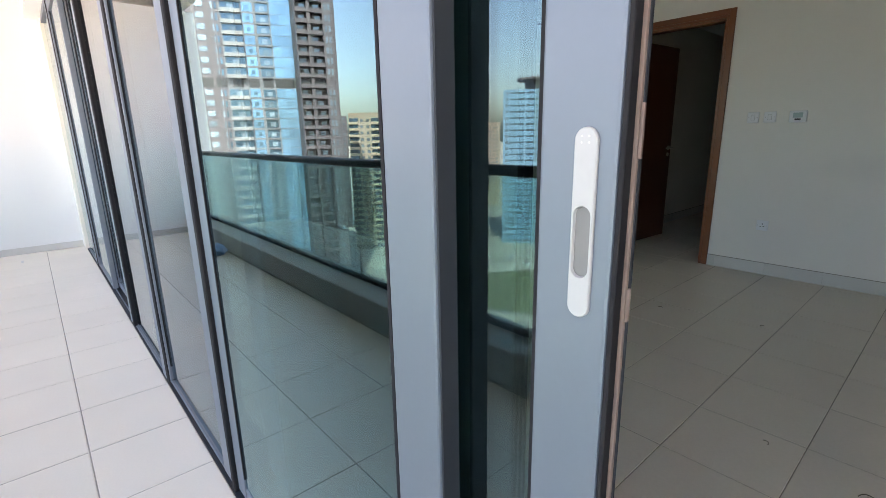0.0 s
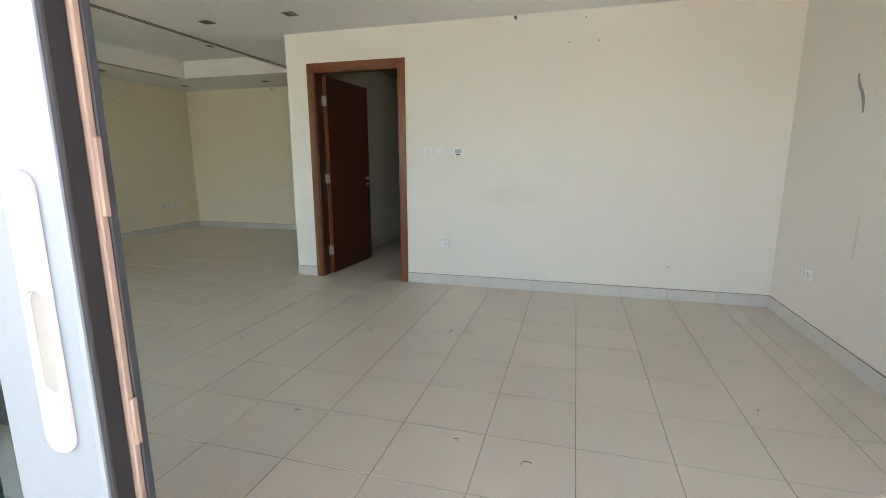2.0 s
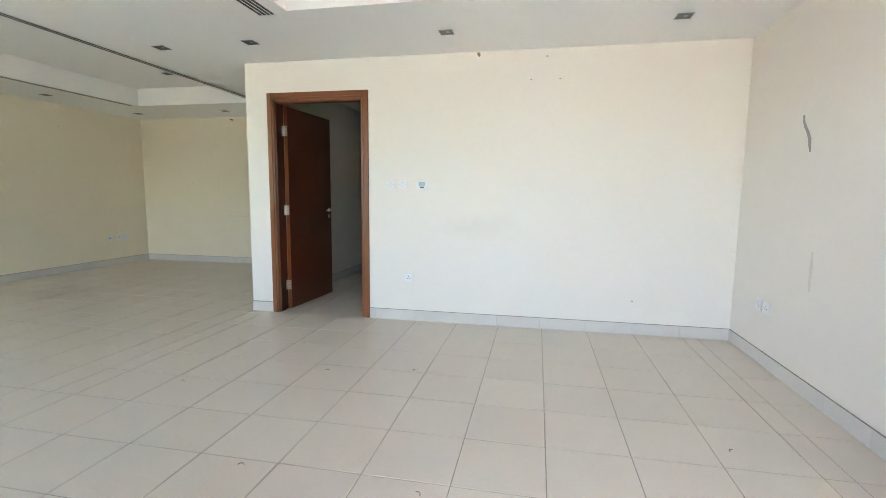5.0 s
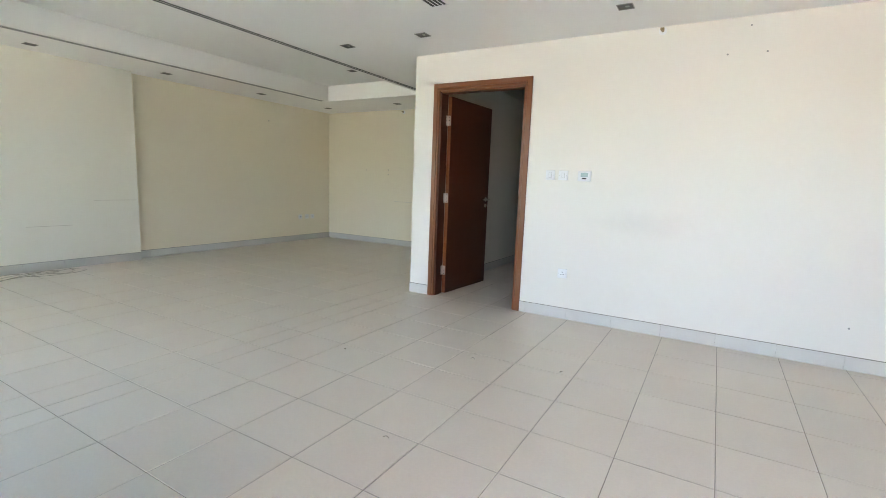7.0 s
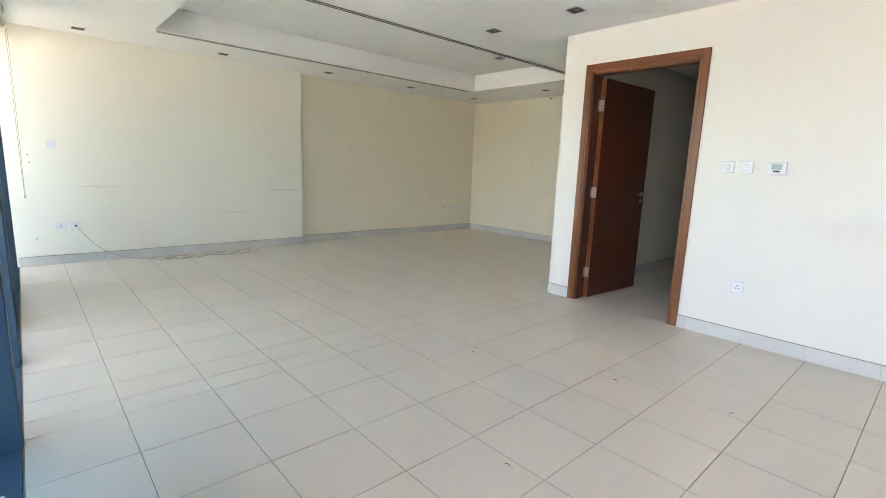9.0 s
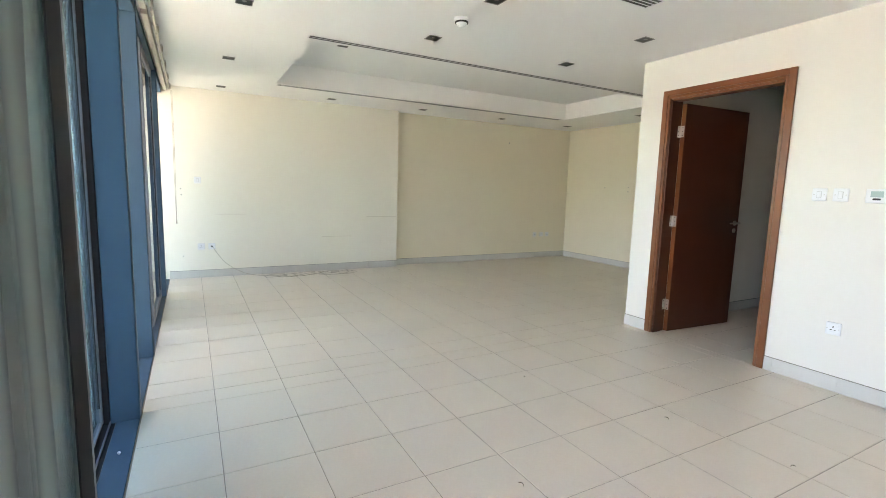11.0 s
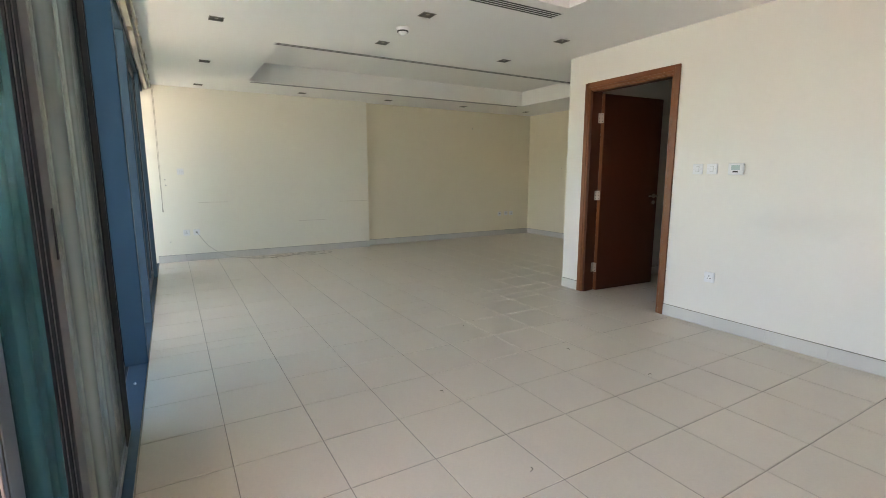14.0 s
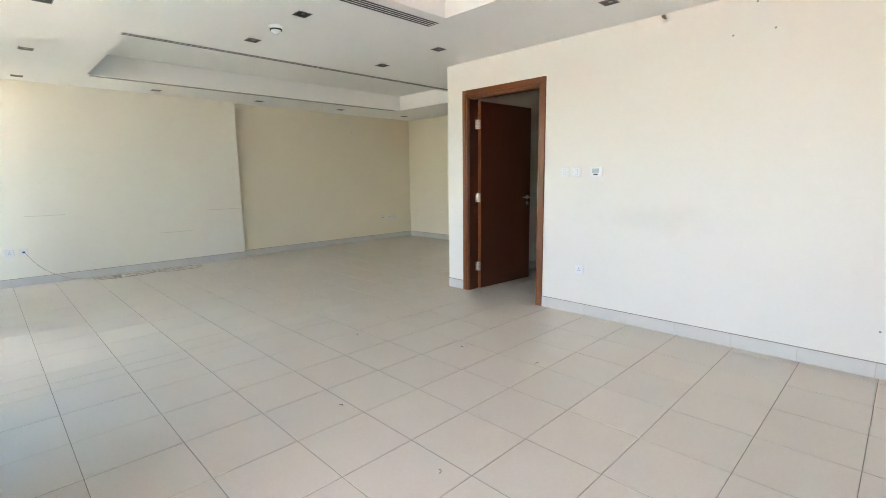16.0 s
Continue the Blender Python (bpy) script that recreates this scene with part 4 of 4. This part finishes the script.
def loggia_tower(label, az, dist, top, band, turn):
    """A tower wing of deep loggias: a body set back behind piers and parapets."""
    x, y = at_bearing(az, dist)
    t = thing("tower_block", label, "tower block", (x, y, GZ), "", 90 - az + turn)
    h, H, D = top - GZ, 3.3, 1.9
    part("body", box(-6.3, 6.3, -14, -D, 0, h), M_BROWNSHADE, t)
    for xa, xb in ((-6.3, -6.0), (-2.6, -1.5), (2.3, 6.3)):
        part("pier", box(xa, xb, -D + 0.001, 0, 0, h), M_BROWN, t)
    parapet = shared("parapet", box(-6.2, 2.3, -1.2, 0.25, -0.45, 0.75), M_BROWN)
    slab = shared("slab", box(-6.0, 2.3, -D + 0.002, -1.2, -0.45, -0.1), M_BROWN)
    glazed = shared("balcony_door", box(-0.9, 0.9, -D + 0.002, -D + 0.1, 0.0, 2.2), M_TWIN)
    slit = shared("window", box(-0.35, 0.35, -0.04, 0.05, 0.6, 2.4), M_TWIN)
    louvre = shared("louvre", box(-1.7, 1.7, -0.9, -0.8, -0.1, 3.0), M_LOUVRE)
    for i in range(int(h / H)):
        z = i * H
        put("parapet", parapet, t, 0, 0, z)
        put("slab", slab, t, 0, 0, z)
        if i == band:
            put("louvre", louvre, t, -4.3, 0, z)
            put("louvre", louvre, t, 0.4, 0, z)
            continue
        put("balcony_door", glazed, t, -4.1 + 0.5 * math.sin(i * 2.1), 0, z)
        put("balcony_door", glazed, t, 0.5 + 0.6 * math.sin(i * 1.3), 0, z)
        put("window", slit, t, 3.4, 0, z)
        put("window", slit, t, 4.6, 0, z)
    return t


M_LOWBLOCK = material("low_block_cladding", (0.16, 0.16, 0.15), 0.6, vary=0.1, scale=0.2)
M_SLABWHITE = material("tower_white_parapet", (0.22, 0.217, 0.222), 0.7, vary=0.06, scale=0.2)
M_LOUVRE = material("tower_louvre", (0.045, 0.042, 0.045), 0.6, vary=0.2, scale=0.6)
M_TANLIGHT = material("tower_cream_parapet", (0.44, 0.365, 0.27), 0.7, vary=0.06, scale=0.2)
tower("tall mauve-brown and pale tower with stacked white balconies and blue glass", 160.2, 175, 33.4, 20, 100,
      [(-12.5, "square"), (-8.3, "pair"), (-3.5, "bay"), (1.5, "small"), (5.9, "loggia"), (9.7, "glass"), (12.5, "glass"), (15.3, "glass")], M_BROWN, 3.3, -62, band=24, panel=(-6.9, 16.7))
loggia_tower("tall brown tower wing with deep stacked loggias, its shade painted in", 152.8, 168, 100, 24, -12)
tower("tan tower block with cream balcony ribbons and tall window strips", 148.0, 262, 17, 18, 13,
      [(-5.8, "ribbon"), (-1.6, "window"), (1.6, "window"), (5.8, "ribbon")], M_TAN, 3.3, -62)
tower("tall tan tower block with rows of white-framed windows", 143.3, 185, 15, 15, 45,
      [(-6, "square"), (-3, "pair"), (0, "square"), (3, "pair"), (6, "square")], M_TAN, 3.3, -50)
tower("pale blue office tower with dark ribbon windows and rooftop disc", 136.2, 280, 23.8, 18, 22.4,
      [(-10.2, "window"), (-3.9, "strip"), (5.8, "balcony"), (9.8, "pair")], M_BLUETOWER, 3.3, -62, crown=3)
tower("blue panelled office tower with a round rooftop lantern", 127.6, 270, 38, 20, 24,
      [(-17, "window"), (-11.5, "strip"), (-2.5, "strip"), (3.3, "balcony"), (9.5, "strip"), (15.5, "pair")], M_BLUETOWER, 3.3, -62, crown=5)
tower("distant tan tower block", 132.9, 420, 14, 18, 10, [(-4.5, "window"), (-1.5, "window"), (1.5, "window"), (4.5, "window")], M_TAN, 3.3, -40)
tower("dark distant tower block", 150.8, 330, 9, 18, 14, [(-2.4, "window"), (2.4, "window")], M_BROWN, 3.3, -40)
tower("low dark grey office block beside the road", 135.6, 262, 20, 12, -42, [(-5.2, "strip"), (4.6, "strip")], M_LOWBLOCK, 3.3, -62)
gx, gy = at_bearing(129, 185)
struct("roundabout", cyl((gx, gy, GZ), (gx, gy, GZ + 0.25), 26, 48), M_GRASS, "round grass island between city roads", "lawn")
struct("roundabout_kerb", cyl((gx, gy, GZ), (gx, gy, GZ + 0.15), 27.2, 48), M_PALE, "pale kerb ring round the grass island", "kerb")
gx2, gy2 = at_bearing(136, 190)
struct("lawn", box(gx2 - 20, gx2 + 12, gy2 - 7, gy2 + 7, GZ, GZ + 0.2), M_GRASS, "strip of grass beside the road", "lawn")


def car(x, y, rz, mat, label):
    t = thing("car", label, "car", (x, y, GZ), "cars far below", rz)
    bm = bmesh.new()
    add_box(bm, -2.2, 2.2, -0.9, 0.9, 0.35, 0.95, 0.15)
    part("body", bm, mat, t)
    bm = bmesh.new()
    add_box(bm, -1.2, 1.1, -0.8, 0.8, 0.95, 1.5, 0.25)
    part("cabin", bm, M_TGLASS, t)
    for wx in (-1.35, 1.35):
        for wy in (-0.9, 0.7):
            part("wheel", cyl((wx, wy, 0.33), (wx, wy + 0.2, 0.33), 0.33, 12), M_DARK, t)
    return t


c_w = car(*at_bearing(128.5, 225), 30, M_CARW, "white car on the street far below")
c_d = car(*at_bearing(130.5, 232), 80, M_CARD, "dark grey car on the street far below")
for i in range(46):
    az, d = rng.uniform(126, 151), rng.uniform(215, 330)
    x, y = at_bearing(az, d)
    copy_thing(c_w if rng.random() < 0.65 else c_d, pose(x, y, GZ, 0, 0, rng.choice((30, 30, 120, 75))))


# ---------- skirting and tiles ----------
skirting((DX1, Y_DOOR, 0), (X_RIGHT, Y_DOOR, 0), (0, -1, 0), 0.06)
skirting((X_CORNER, Y_DOOR, 0), (DX0, Y_DOOR, 0), (0, -1, 0), 0.6)
skirting((X_RIGHT, Y_PIER, 0), (X_RIGHT, Y_DOOR - SK_T, 0), (-1, 0, 0), 0.2)
skirting((X_PIER, Y_SILL, 0), (X_PIER, Y_PIER, 0), (-1, 0, 0), 0.1)
skirting((X_LEFT, Y_SILL, 0), (X_LEFT, Y_STEP, 0), (1, 0, 0), 0.35)
skirting((X_RECESS, Y_STEP, 0), (X_RECESS, Y_BACK, 0), (1, 0, 0), 0.2)
skirting((X_RECESS + SK_T, Y_BACK, 0), (X_CORNER, Y_BACK, 0), (0, -1, 0), 0.2)
skirting((X_CORNER, Y_DOOR, 0), (X_CORNER, Y_BACK - SK_T, 0), (-1, 0, 0), 0.3)
skirting((X_CORNER + 0.12, Y_DOOR + WT, 0), (X_CORNER + 0.12, 8.6, 0), (1, 0, 0), 0.25)
skirting((X_CORNER + 0.14, 8.6, 0), (X_RIGHT, 8.6, 0), (0, -1, 0), 0.25)


def tile_bm(w, h):
    """A tile with eased edges; its top at z = 0."""
    bm = bmesh.new()
    e = 0.0022
    lo = [bm.verts.new((a * w / 2, b * h / 2, -0.002)) for a, b in ((-1, -1), (1, -1), (1, 1), (-1, 1))]
    hi = [bm.verts.new((a * (w / 2 - e), b * (h / 2 - e), 0.0)) for a, b in ((-1, -1), (1, -1), (1, 1), (-1, 1))]
    bm.faces.new(hi)
    for i in range(4):
        bm.faces.new((lo[i], lo[(i + 1) % 4], hi[(i + 1) % 4], hi[i]))
    return bm


tile_cache = {}


def lay(parent, mat, regions, ox, oy, joint, dz=0.0, name="tile"):
    """Square tiles of 0.4 m on a grid through (ox, oy), cut to the regions (x0, x1, y0, y1)."""
    P = 0.4
    for x0, x1, y0, y1 in regions:
        i0, i1 = math.floor((x0 - ox) / P), math.ceil((x1 - ox) / P)
        j0, j1 = math.floor((y0 - oy) / P), math.ceil((y1 - oy) / P)
        for i in range(i0, i1):
            for j in range(j0, j1):
                a, b = max(x0, ox + i * P), min(x1, ox + (i + 1) * P)
                c, d = max(y0, oy + j * P), min(y1, oy + (j + 1) * P)
                w, h = round(b - a - joint, 4), round(d - c - joint, 4)
                if w < 0.01 or h < 0.01:
                    continue
                key = (w, h, mat.name)
                if key not in tile_cache:
                    tile_cache[key] = mesh_of(name, tile_bm(w, h), mat)
                ob = new(name, tile_cache[key])
                ob.parent = parent
                ob.matrix_world = pose((a + b) / 2, (c + d) / 2, dz + rng.uniform(-0.0004, 0.0004), rng.uniform(-0.05, 0.05), rng.uniform(-0.05, 0.05), 0)


lay(floor, M_TILE, [(X_CORNER, X_PIER, Y_SILL, Y_DOOR), (X_PIER, X_RIGHT, Y_PIER, Y_DOOR)], 0.172, 0.701, 0.0029)
lay(floor, M_TILE, [(X_RECESS, X_CORNER, Y_SILL, Y_BACK)], 0.172, 0.701, 0.0029)
lay(floor, M_TILE, [(X_CORNER + 0.12, -0.9, Y_DOOR, 8.6)], 0.172, 0.701, 0.0029)
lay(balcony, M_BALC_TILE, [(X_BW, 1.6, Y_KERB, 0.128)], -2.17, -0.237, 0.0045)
